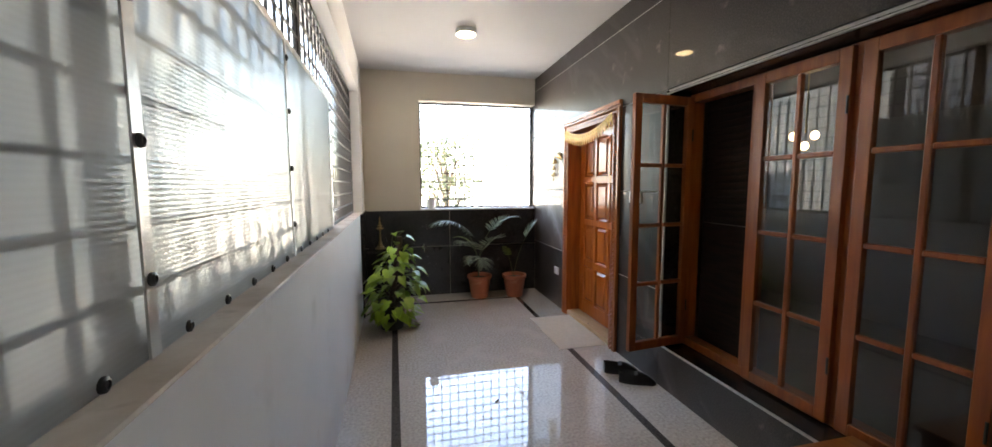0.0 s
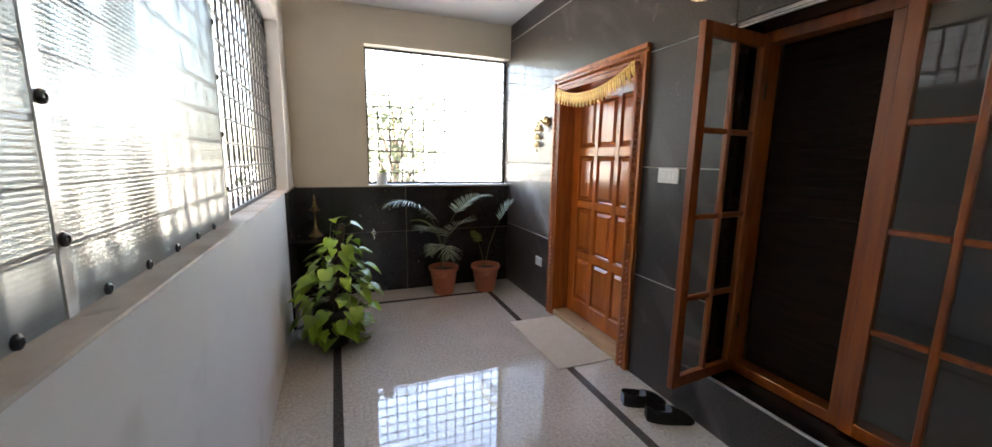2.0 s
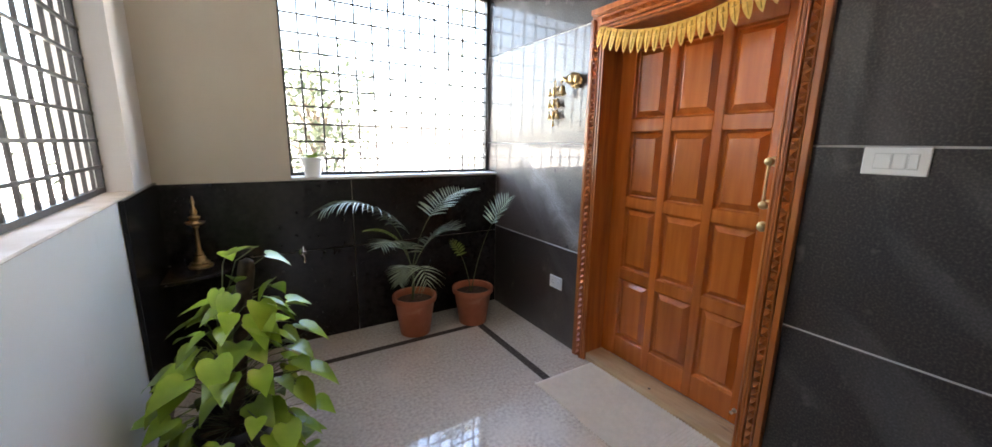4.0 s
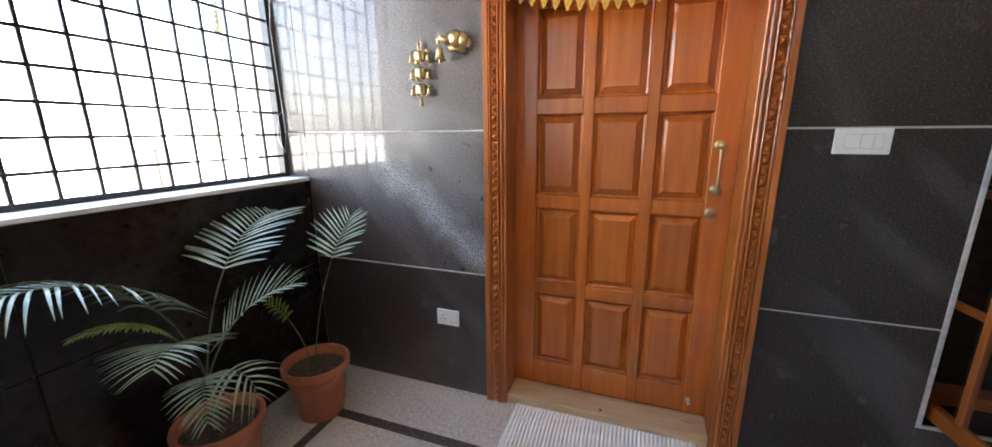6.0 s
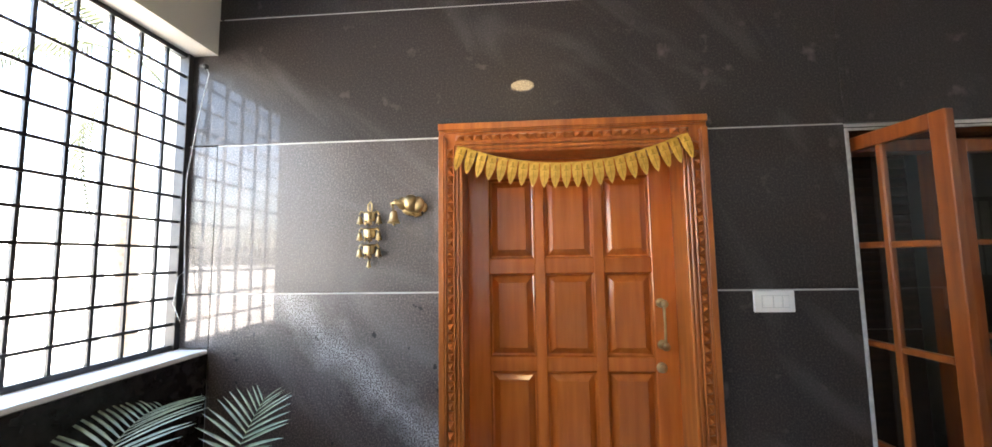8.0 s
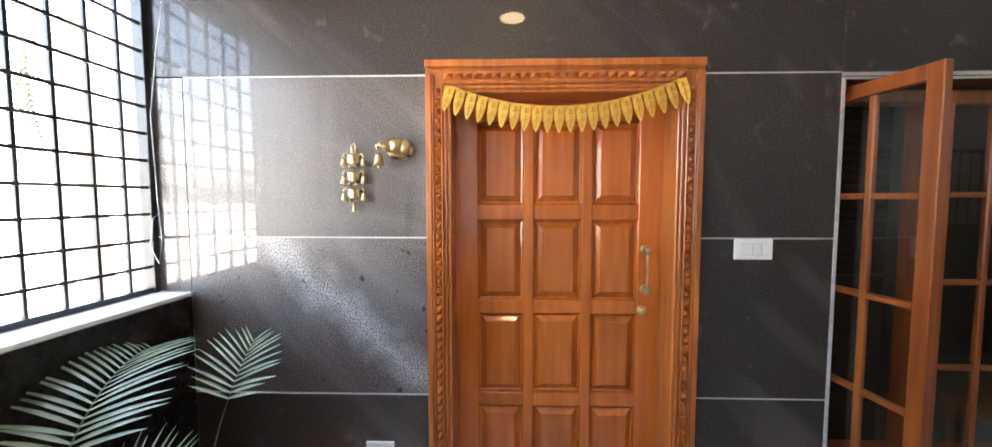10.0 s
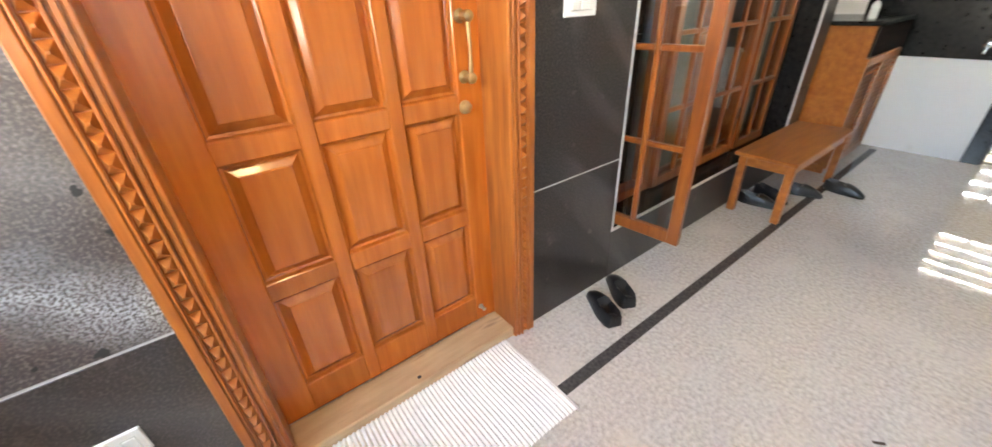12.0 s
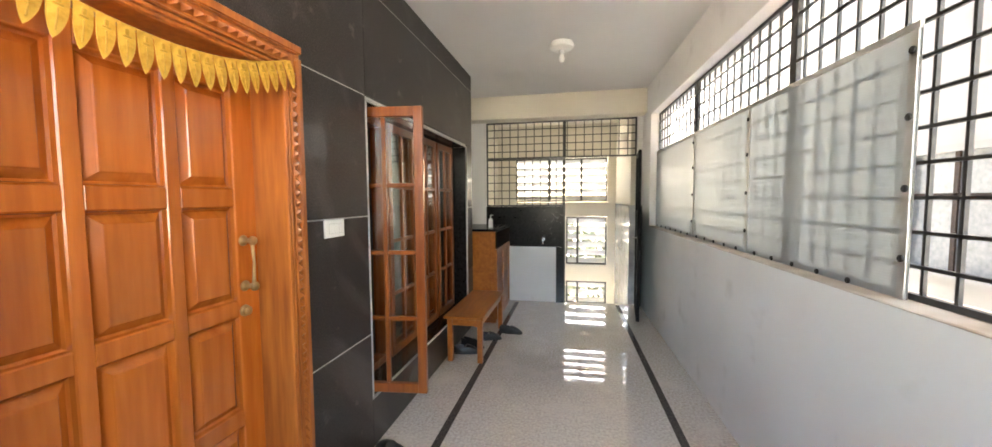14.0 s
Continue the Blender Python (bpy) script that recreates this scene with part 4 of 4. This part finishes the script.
def heart_leaf(material, size, seed):
    """A heart-shaped leaf along +x, folded at its midrib and drooping."""
    bm = bmesh.new()
    out = [(0.0, 0.0), (-0.10, 0.16), (-0.06, 0.34), (0.12, 0.42), (0.38, 0.38), (0.66, 0.22), (0.88, 0.08), (1.0, 0.0)]
    rnd = random.Random(seed)
    curl = rnd.uniform(0.18, 0.4)
    spine = [bm.verts.new((size * x, 0, -size * curl * max(0, x) ** 2)) for x in (0.0, 0.05, 0.12, 0.2, 0.4, 0.66, 0.88, 1.0)]
    for s in (1, -1):
        edge_v = [spine[0]] + [bm.verts.new((size * x, s * size * y, size * (0.22 * y - curl * max(0, x) ** 2 + rnd.uniform(-0.02, 0.02)))) for x, y in out[1:-1]] + [spine[-1]]
        for k in range(7):
            vs = [spine[k], spine[k + 1], edge_v[k + 1], edge_v[k]]
            vs = [v for i, v in enumerate(vs) if v not in vs[:i]]
            if len(vs) > 2:
                bm.faces.new(vs if s < 0 else vs[::-1])
    return mesh_of("leaf", bm, material, 80)


def money_plant():
    p = pot((0.235, 4.52, 0), 0.115, 0.145, 0.30, BLACK_PLASTIC, "black plastic plant pot on the granite floor")
    g = thing("money_plant", (0.235, 4.52, 0.255), "bushy golden pothos with heart-shaped leaves climbing a coir pole", "plant")
    part("coir_pole", tube([(0, 0, 0), (0.025, -0.005, 0.2), (0.055, -0.01, 0.4), (0.095, -0.015, 0.66), (0.10, -0.016, 0.70), (0.101, -0.016, 0.71)], [0.026, 0.03, 0.027, 0.031, 0.026, 0.01], 14), MOSS, g, "dark coir climbing pole", 60)
    leaves = [heart_leaf(VINE_GREEN, s, k) for k, s in enumerate((0.10, 0.12, 0.135, 0.085))]
    rnd = random.Random(5)
    vines = bmesh.new()
    for k in range(165):
        u = (k + 0.5) / 165
        z = -0.16 + 0.76 * (1 - (1 - u) ** 0.8) + rnd.uniform(-0.03, 0.03)
        reach = 0.07 + 0.22 * max(0.0, 1 - abs(z - 0.12) / 0.50) ** 0.7
        a = k * 2.39996 + rnd.uniform(-0.3, 0.3)
        r = reach * rnd.uniform(0.55, 1.12)
        if z < 0.05:
            r = max(r, 0.155)
        c = Vector((r * math.cos(a) + 0.14 * max(0.0, z), r * math.sin(a), z))
        if z > -0.02:
            tube([(0.02 * math.cos(a), 0.02 * math.sin(a), max(0.0, z - 0.10)), (c.x * 0.6, c.y * 0.6, z - 0.02), tuple(c)], 0.0018, 4, vines)
        piece("leaf", leaves[k % 4], g, Matrix.Translation(c) @ Euler((rnd.uniform(-0.4, 0.4), rnd.uniform(0.0, 0.75), a + rnd.uniform(-0.5, 0.5))).to_matrix().to_4x4())
    for k, (x, y, z) in enumerate(((0.13, -0.06, 0.76), (0.04, 0.02, 0.74), (0.17, 0.04, 0.70), (0.06, -0.08, 0.66), (0.18, -0.06, 0.62), (0.0, -0.02, 0.60))):
        tube([(0, 0, 0.5), (x * 0.5, y * 0.5, z - 0.05), (x, y, z)], 0.0022, 4, vines)
        piece("leaf", leaves[3 if k % 2 else 0], g, pose(x, y, z, 10, -10 + 12 * k, 80 * k + 200))
    tagged(part("vine_tangle", vines, STALK, g, smooth=60), kind="stuff")
    trail = thing("trailing_vine", (0.40, 4.46, 0.0), "pothos runner trailing over the floor", "plant")
    part("runner", tube([(-0.08, 0, 0.01), (0.0, -0.03, 0.02), (0.05, 0.02, 0.008), (0.12, 0.05, 0.006)], 0.003), STALK, trail)
    for k, (x, y) in enumerate(((0.02, -0.03), (0.07, 0.02), (0.12, 0.06))):
        piece("leaf", leaves[3], trail, pose(x, y, 0.03, 0, 10, 60 * k))


money_plant()


def corner_shelf():
    m = pose(-0.075, YF - 0.001, 0.66)
    bm = bmesh.new()
    n = 14
    rings = []
    for z, r in ((0.0, 0.395), (0.004, 0.40), (0.018, 0.40), (0.022, 0.395)):
        rings.append([bm.verts.new((0, 0, z))] + [bm.verts.new((r * math.cos(a), -r * math.sin(a), z)) for a in (math.pi / 2 * k / n for k in range(n + 1))])
    for a, b in zip(rings, rings[1:]):
        for k in range(n + 2):
            bm.faces.new((a[k], a[(k + 1) % (n + 2)], b[(k + 1) % (n + 2)], b[k]))
    bm.faces.new(rings[0][::-1])
    bm.faces.new(rings[-1])
    s = thing("corner_shelf", m, "black granite quarter-round corner shelf", "shelf")
    part("shelf_board", bm, BLACK_STONE, s, smooth=40)
    lamp = thing("oil_lamp", (0.075, YF - 0.14, 0.682), "tall turned brass oil lamp on the granite shelf", "oil lamp")
    part("base", lathe([(0.062, 0), (0.064, 0.012), (0.045, 0.02), (0.05, 0.03), (0.034, 0.04), (0.03, 0.06), (0.02, 0.07)], 24), BRASS, lamp, smooth=40)
    part("stem", lathe([(0.02, 0.068), (0.024, 0.08), (0.015, 0.10), (0.011, 0.18), (0.010, 0.23), (0.018, 0.24), (0.012, 0.25)], 20), BRASS, lamp, smooth=40)
    part("bowl", lathe([(0.012, 0.245), (0.04, 0.258), (0.048, 0.268), (0.046, 0.271), (0.02, 0.264), (0.012, 0.28)], 24), BRASS, lamp, smooth=40)
    part("finial", lathe([(0.012, 0.275), (0.026, 0.288), (0.03, 0.30), (0.014, 0.31), (0.018, 0.33), (0.007, 0.36), (0.011, 0.385), (0.003, 0.42)], 20), BRASS, lamp, smooth=40)


corner_shelf()

tap = thing("wall_tap", (0.632, YF, 0.665), "small chrome bib tap on black granite", "tap")
part("body", tube([(0, 0, 0), (0, -0.03, 0), (0, -0.055, -0.004), (0, -0.066, -0.03), (0, -0.067, -0.06)], [0.013, 0.013, 0.012, 0.010, 0.009], 12), CHROME, tap, smooth=60)
part("flange", lathe([(0.026, 0), (0.025, 0.006), (0.014, 0.009)], 18), CHROME, tap, smooth=40, at=pose(0, 0, 0, 90, 0, 0))
part("lever", boxes((-0.006, 0.006, -0.05, -0.035, 0.01, 0.05), bevel=0.003), CHROME, tap)

sp = thing("sill_pot", (0.745, YF + 0.09, 1.18), "small white plastic pot on the window sill", "plant pot")
part("body", lathe([(0.050, 0), (0.052, 0.004), (0.066, 0.11), (0.072, 0.112), (0.073, 0.13), (0.069, 0.131), (0.064, 0.112), (0.02, 0.110)], 24), PLASTIC_WHITE, sp, smooth=35)
part("soil", lathe([(0.064, 0.111), (0.03, 0.117), (0.004, 0.115)], 14), SOIL, sp)
sprout = thing("small_plant", (0.745, YF + 0.09, 1.294), "small leafy plant in a white pot", "plant")
small = heart_leaf(VINE_GREEN, 0.075, 9)
for k in range(7):
    piece("leaf", small, sprout, pose(0.008 * math.cos(k * 0.9), 0.008 * math.sin(k * 0.9), 0.0, 0, -62 + 9 * (k % 3), k * 51))

# ---- cable by the end window ----
cable = thing("dangling_cable", (XR - 0.012, YF + 0.07, 2.52), "thin grey cable looped beside the window post", "cable")
part("wire", tube([(0, 0, 0.02), (-0.004, -0.02, -0.02), (-0.01, 0.02, -0.25), (-0.012, 0.06, -0.55), (-0.01, 0.05, -0.9), (-0.02, 0.03, -1.1), (-0.05, 0.02, -1.2), (-0.09, 0.02, -1.12), (-0.07, 0.02, -1.0), (-0.03, 0.03, -0.98)], 0.0022, 5), PLASTIC_GREY, cable, smooth=60)
part("clip", lathe([(0.014, 0), (0.012, 0.012), (0.005, 0.016)], 12), BLACK_PLASTIC, cable, at=pose(0, 0, 0.02, 0, -90, 0))


# ---- floor things ----
def door_mat():
    d = thing("door_mat", (1.972, 3.993, 0.0), "white ribbed cotton door mat before the threshold", "door mat")
    bm = bmesh.new()
    n = 46
    hw, hl = 0.243, 0.422
    nx = 8
    grid = []
    rnd = random.Random(3)
    for i in range(n * 2 + 1):
        y = -hl + 2 * hl * i / (n * 2)
        row = []
        for j in range(nx + 1):
            x = -hw + 2 * hw * j / nx
            wob = 0.004 * math.sin(y * 13 + x * 5)
            z = 0.0055 + (0.010 if i % 2 else 0.0) + 0.002 * math.sin(x * 9 + y * 4)
            row.append(bm.verts.new((x + wob * (1 if j in (0, nx) else 0), y + 0.004 * math.sin(x * 12), z)))
        grid.append(row)
    for a, b in zip(grid, grid[1:]):
        for j in range(nx):
            bm.faces.new((a[j], a[j + 1], b[j + 1], b[j]))
    part("woven_cotton", bm, MAT_COTTON, d)
    for e in (1, -1):
        part("hem", boxes((-hw - 0.003, hw + 0.003, e * (hl - 0.004), e * (hl + 0.010), 0.0005, 0.010), bevel=0.003), MAT_COTTON, d)
    for k, (x, y) in enumerate(((hw, hl), (hw, -hl), (-hw, hl))):
        part("tassel", tube([(x, y, 0.006), (x + 0.006, y + 0.012, 0.009), (x + 0.004, y + 0.022, 0.004)], [0.004, 0.003, 0.002]), MAT_COTTON, d)


door_mat()


def shoe(m, label, open_top=True):
    """A low black shoe, its toe along +y: sole, upper with a mouth, strap."""
    s = thing("shoe", m, label, "shoe", "shoes")
    def outline(u):
        return (0.036 + 0.012 * math.sin(math.pi * min(1, 0.15 + u * 0.95)) + 0.004 * math.sin(6 * u)) * (1 if u < 0.86 else math.sqrt(max(0.02, 1 - ((u - 0.86) / 0.145) ** 2)))
    L = 0.265
    bm = bmesh.new()
    rings = []
    for k in range(13):
        u = k / 12
        w = outline(u) * (0.8 if k == 0 else 1.0)
        rings.append([bm.verts.new((sx * w, (u - 0.5) * L, z)) for sx, z in ((-1, 0.0), (1, 0.0), (1.03, 0.014), (-1.03, 0.014))])
    for a, b in zip(rings, rings[1:]):
        for k in range(4):
            bm.faces.new((a[k], a[(k + 1) % 4], b[(k + 1) % 4], b[k]))
    bm.faces.new(rings[0][::-1])
    bm.faces.new(rings[-1])
    part("sole", bm, BLACK_PLASTIC, s)
    bm = bmesh.new()
    rings = []
    for k in range(13):
        u = k / 12
        w = outline(u) * 0.97 * (0.8 if k == 0 else 1.0)
        top = 0.092 - 0.03 * u if u < 0.45 else 0.078 * (1 - ((u - 0.45) / 0.6) ** 2) + 0.008
        mouth = 0.55 if u < 0.5 and open_top else 0.0
        ring = []
        for j in range(9):
            a = math.pi * j / 8
            x, z = -math.cos(a) * w, 0.013 + math.sin(a) ** 0.6 * (top - 0.013)
            if mouth and 3 <= j <= 5:
                z -= 0.05 * (1 - abs(u - 0.25) * 2.2)
            ring.append(bm.verts.new((x, (u - 0.5) * L, max(z, 0.014))))
        rings.append(ring)
    for a, b in zip(rings, rings[1:]):
        for k in range(8):
            bm.faces.new((a[k], a[k + 1], b[k + 1], b[k]))
    bm.faces.new(rings[0])
    bm.faces.new(rings[-1][::-1])
    part("upper", bm, SHOE_BLACK, s, smooth=50)
    part("strap", tube([(-0.042, 0.01, 0.03), (-0.03, 0.015, 0.062), (0.0, 0.02, 0.074), (0.03, 0.015, 0.062), (0.042, 0.01, 0.03)], 0.006, 6), SHOE_BLACK, s, smooth=60)


shoe(pose(2.04, 3.05, 0, 0, 0, -112), "black leather shoe lying beside its pair")
shoe(pose(2.07, 2.87, 0, 0, 0, -120), "black leather shoe beside the granite wall")
shoe(pose(1.70, 0.62, 0, 0, 0, 80), "dark sandal on the floor beyond the bench")
shoe(pose(1.90, 0.86, 0, 0, 0, 100), "dark shoe under the wooden bench")
shoe(pose(2.02, 1.10, 0, 0, 0, 70), "dark shoe under the wooden bench")
shoe(pose(2.04, 1.27, 0, 0, 0, 95), "dark shoe under the wooden bench")


def bench():
    b = thing("wooden_bench", (2.01, 0.98, 0), "low varnished teak bench against the granite wall", "bench")
    part("seat", boxes((-0.195, 0.185, -0.54, 0.54, 0.41, 0.435), bevel=0.004), WOOD_BENCH, b)
    for x in (-0.16, 0.13):
        for y in (-0.5, 0.50):
            part("leg", boxes((x - 0.024, x + 0.024, y - 0.024, y + 0.024, 0, 0.41), bevel=0.003), WOOD_BENCH, b)
    for x in (-0.16, 0.13):
        part("apron", boxes((x - 0.012, x + 0.012, -0.476, 0.476, 0.345, 0.41), bevel=0.002), WOOD_BENCH, b)
    for y in (-0.5, 0.50):
        part("apron", boxes((-0.136, 0.106, y - 0.012, y + 0.012, 0.345, 0.41), bevel=0.002), WOOD_BENCH, b)


bench()


def shoe_cabinet():
    c = thing("shoe_cabinet", (2.23, -0.14, 0), "varnished wooden shoe cabinet with louvred doors", "cabinet")
    x0, x1, y0, y1, h = -0.31, 0.30, -0.47, 0.45, 1.13
    part("body", boxes((x0 + 0.02, x1, y0, y1 - 0.012, 0.0, h), bevel=0.003), WOOD_BENCH, c)
    for a, b, z0, z1 in ((x0 + 0.02, x0 + 0.07, 0.0, h), (x1 - 0.05, x1, 0.0, h), (x0 + 0.07, x1 - 0.05, 0.0, 0.07), (x0 + 0.07, x1 - 0.05, h - 0.06, h)):
        part("side_frame", boxes((a, b, y1 - 0.0115, y1, z0, z1), bevel=0.002), WOOD_BENCH, c)
    part("top", boxes((x0 - 0.02, x1, y0, y1 + 0.02, h, h + 0.03), bevel=0.004), BLACK_STONE, c, "dark granite top")
    part("drawer_front", boxes((x0, x0 + 0.02, y0, y1, 0.92, h - 0.005), bevel=0.003), WOOD_DARK, c, "dark drawer front")
    slat = mesh_of("slat", boxes((-0.003, 0.003, 0, 0.36, -0.017, 0.017), bevel=0.001), WOOD_BENCH)
    for y in (y0, y0 + 0.466):
        d = part("door", boxes((x0, x0 + 0.019, y, y + 0.05, 0.05, 0.91), (x0, x0 + 0.019, y + 0.41, y + 0.46, 0.05, 0.91), (x0, x0 + 0.019, y + 0.05, y + 0.41, 0.05, 0.10), (x0, x0 + 0.019, y + 0.05, y + 0.41, 0.86, 0.91), bevel=0.002), WOOD_BENCH, c)
        for k in range(22):
            piece("slat", slat, d, pose(x0 + 0.009, y + 0.05, 0.118 + 0.0345 * k, 0, -35, 0))


shoe_cabinet()
bottle = thing("pump_bottle", (2.06, 0.02, 1.16), "small clear-white pump bottle on the cabinet", "bottle")
part("body", lathe([(0.026, 0), (0.028, 0.006), (0.028, 0.09), (0.02, 0.11), (0.011, 0.118)], 18), PLASTIC_WHITE, bottle, smooth=40)
part("pump", tube([(0, 0, 0.115), (0, 0, 0.155), (-0.03, 0, 0.158)], 0.005), PLASTIC_WHITE, bottle)
tap2 = copy_thing(tap, pose(1.45, YB + 0.0085, 0.93, 0, 0, 180))
litter = thing("dry_leaf", (0.98, 2.86, 0.002), "small dry brown leaf on the floor", "leaf")
piece("blade", mesh_of("blade", boxes((-0.02, 0.02, -0.006, 0.006, 0, 0.004), bevel=0.0019), SOIL), litter, pose(0, 0, 0, 0, 0, 40))

# ---- outside ----
# unseen mass added overhead to cut sun and sky in the alley
structure("upper_sun_block", boxes((-0.4, 6.0, -3.2, 6.0, ZC + 0.16, 7.5)), FACADE_CREAM, "plain unseen block above the porch that shades the alley", "house")
ground = structure("ground", boxes((-400, 400, -400, 400, -3.4, -3.2)), ROAD_DUST, "pale dusty ground around the house", "ground")


def facade(name, x0, x1, y0, y1, z1, material, label, openings):
    h = thing(name, ((x0 + x1) / 2, (y0 + y1) / 2, -3.2), label, "building")
    w, d = (x1 - x0) / 2, (y1 - y0) / 2
    part("wall", boxes((-w, w, -d, d, 0, z1 + 3.2)), material, h)
    part("roof", boxes((-w - 0.25, w + 0.25, -d - 0.25, d + 0.25, z1 + 3.2, z1 + 3.42), bevel=0.02), material, h)
    for side, u, z, ww, hh in openings:
        m = {"s": pose(u, -d, z, 0, 0, 0), "e": pose(w, u, z, 0, 0, 90)}[side]
        win = part("window", boxes((-ww / 2 - 0.07, -ww / 2, -0.06, 0.03, 0, hh), (ww / 2, ww / 2 + 0.07, -0.06, 0.03, 0, hh), (-ww / 2 - 0.07, ww / 2 + 0.07, -0.06, 0.03, hh, hh + 0.07), (-ww / 2 - 0.12, ww / 2 + 0.12, -0.12, 0.03, -0.06, 0)), material, h, at=m)
        part("pane", boxes((-ww / 2, ww / 2, -0.012, 0.02, 0, hh)), IRON_BAND, win)
        part("window_frame", boxes((-0.025, 0.025, -0.03, -0.014, 0, hh), (-ww / 2, ww / 2, -0.03, -0.014, hh * 0.62, hh * 0.62 + 0.04)), WOOD_DARK, win)
    return h


# extra height and southern length are added to block sun and sky
facade("neighbour_house", -9.5, -2.6, -18.0, 4.6, 10.5, FACADE_SHADED, "cream plastered neighbouring house close to the parapet, coloured as in shade", (("e", 2.5, 3.6, 1.2, 1.2), ("e", 7.1, 4.0, 1.0, 1.15), ("e", 9.45, 4.0, 1.0, 1.15), ("e", 2.5, 7.0, 1.2, 1.2), ("e", 9.0, 7.0, 1.2, 1.2)))
# added house: keeps open sky off the sheets and the stone wall
facade("sky_block_house", -9.5, -2.6, 4.8, 8.5, 5.6, FACADE_CREAM, "added lower cream house blocking sky beyond the neighbouring one", (("e", 0.0, 3.7, 1.1, 1.2),))
facade("low_house", -1.2, 9.0, 14.5, 24.0, 1.9, FACADE_WHITE, "low white house seen through the end window", (("s", -2.0, 3.3, 1.4, 1.0), ("s", 2.6, 3.3, 1.4, 1.0)))
facade("white_house", 9.5, 20.0, 17.0, 27.0, 1.5, FACADE_WHITE, "white house with a parapet across the street", (("s", -2.5, 2.6, 1.6, 0.9), ("s", 1.6, 2.6, 1.6, 0.9)))


def leafy_tree(x, y, height, spread, seed, n=900):
    t = thing("tree", (x, y, -3.2), "leafy green street tree", "tree", "street trees")
    rnd = random.Random(seed)
    bm = tube([(0, 0, 0), (0.1, 0.05, height * 0.25), (0.0, 0.1, height * 0.5), (0.1, 0.0, height * 0.8)], [0.2, 0.16, 0.12, 0.04], 8)
    crown = bmesh.new()
    hubs = []
    for k in range(16):
        a, z = k * 2.4, height * (0.42 + 0.5 * k / 16)
        r = spread * (1 - 0.55 * k / 16) * rnd.uniform(0.6, 1.05)
        e = Vector((r * math.cos(a), r * math.sin(a), z + 0.6 * rnd.random()))
        tube([(0.05, 0.05, z - height * 0.15), (e.x * 0.5, e.y * 0.5, z), tuple(e)], [0.06, 0.04, 0.015], 5, bm)
        hubs.append(e)
    for k in range(n):
        c = hubs[k % 16] + Vector((rnd.gauss(0, 1), rnd.gauss(0, 1), rnd.gauss(0, 0.8))) * spread * 0.26
        d = Vector((rnd.gauss(0, 1), rnd.gauss(0, 1), rnd.gauss(0, 0.6))).normalized()
        u = d.cross(Vector((0.3, 0.2, 1))).normalized()
        s = rnd.uniform(0.05, 0.10)
        crown.faces.new([crown.verts.new(p) for p in (c - d * s, c + u * s * 0.5, c + d * s, c - u * s * 0.5)])
    part("trunk", bm, BARK, t, smooth=60)
    part("crown", crown, FOLIAGE, t)


leafy_tree(1.5, 11.5, 6.4, 1.25, 2, 4200)
leafy_tree(-0.9, 11.0, 4.9, 1.3, 4, 3400)
leafy_tree(0.2, -5.2, 4.3, 1.2, 6, 5200)
leafy_tree(1.7, -5.6, 4.4, 1.3, 8, 5200)


def coconut_palm(x, y, height):
    t = thing("coconut_palm", (x, y, -3.2), "tall coconut palm with drooping fronds outside", "tree")
    part("trunk", tube([(0, 0, 0), (0.1, 0, height * 0.4), (0.05, 0.1, height * 0.8), (0, 0.1, height)], [0.17, 0.14, 0.12, 0.10], 10), BARK, t, smooth=60)
    for k in range(14):
        start = Vector((0, 0.1, height))
        az, rise = k * 137.5, 60 - 6.5 * k
        d = Vector((math.cos(radians(az)), math.sin(radians(az)), 0))
        pts, e, p = [], radians(rise), start.copy()
        for j in range(13):
            pts.append(p.copy())
            p += (d * math.cos(e) + Vector((0, 0, 1)) * math.sin(e)) * 0.26
            e -= radians(10)
        bm = tube(pts, [0.02 - 0.0013 * j for j in range(13)], 4)
        side = d.cross(Vector((0, 0, 1)))
        for j in range(48):
            u = 2 + 10 * j / 48
            i = min(int(u), 11)
            b = pts[i].lerp(pts[i + 1], u - i)
            tv = (pts[i + 1] - pts[i]).normalized()
            for s in (1, -1):
                tip = b + (side * s * 0.6 + tv * 0.4 - Vector((0, 0, 0.7))) * (0.55 - 0.018 * j / 2)
                bm.faces.new([bm.verts.new(v) for v in (b - tv * 0.02, b + tv * 0.02, tip)])
        part("frond", bm, PALM_TREE, t)


coconut_palm(5.4, 9.6, 7.7)
pole = thing("street_pole", (7.0, 11.8, -3.2), "slim grey utility pole in the street", "pole")
part("shaft", tube([(0, 0, 0), (0, 0, 7.5)], [0.07, 0.05], 10), IRON_BAND, pole, smooth=60)
part("cross_arm", boxes((-0.6, 0.6, -0.03, 0.03, 6.7, 6.78), bevel=0.005), IRON_BAND, pole)
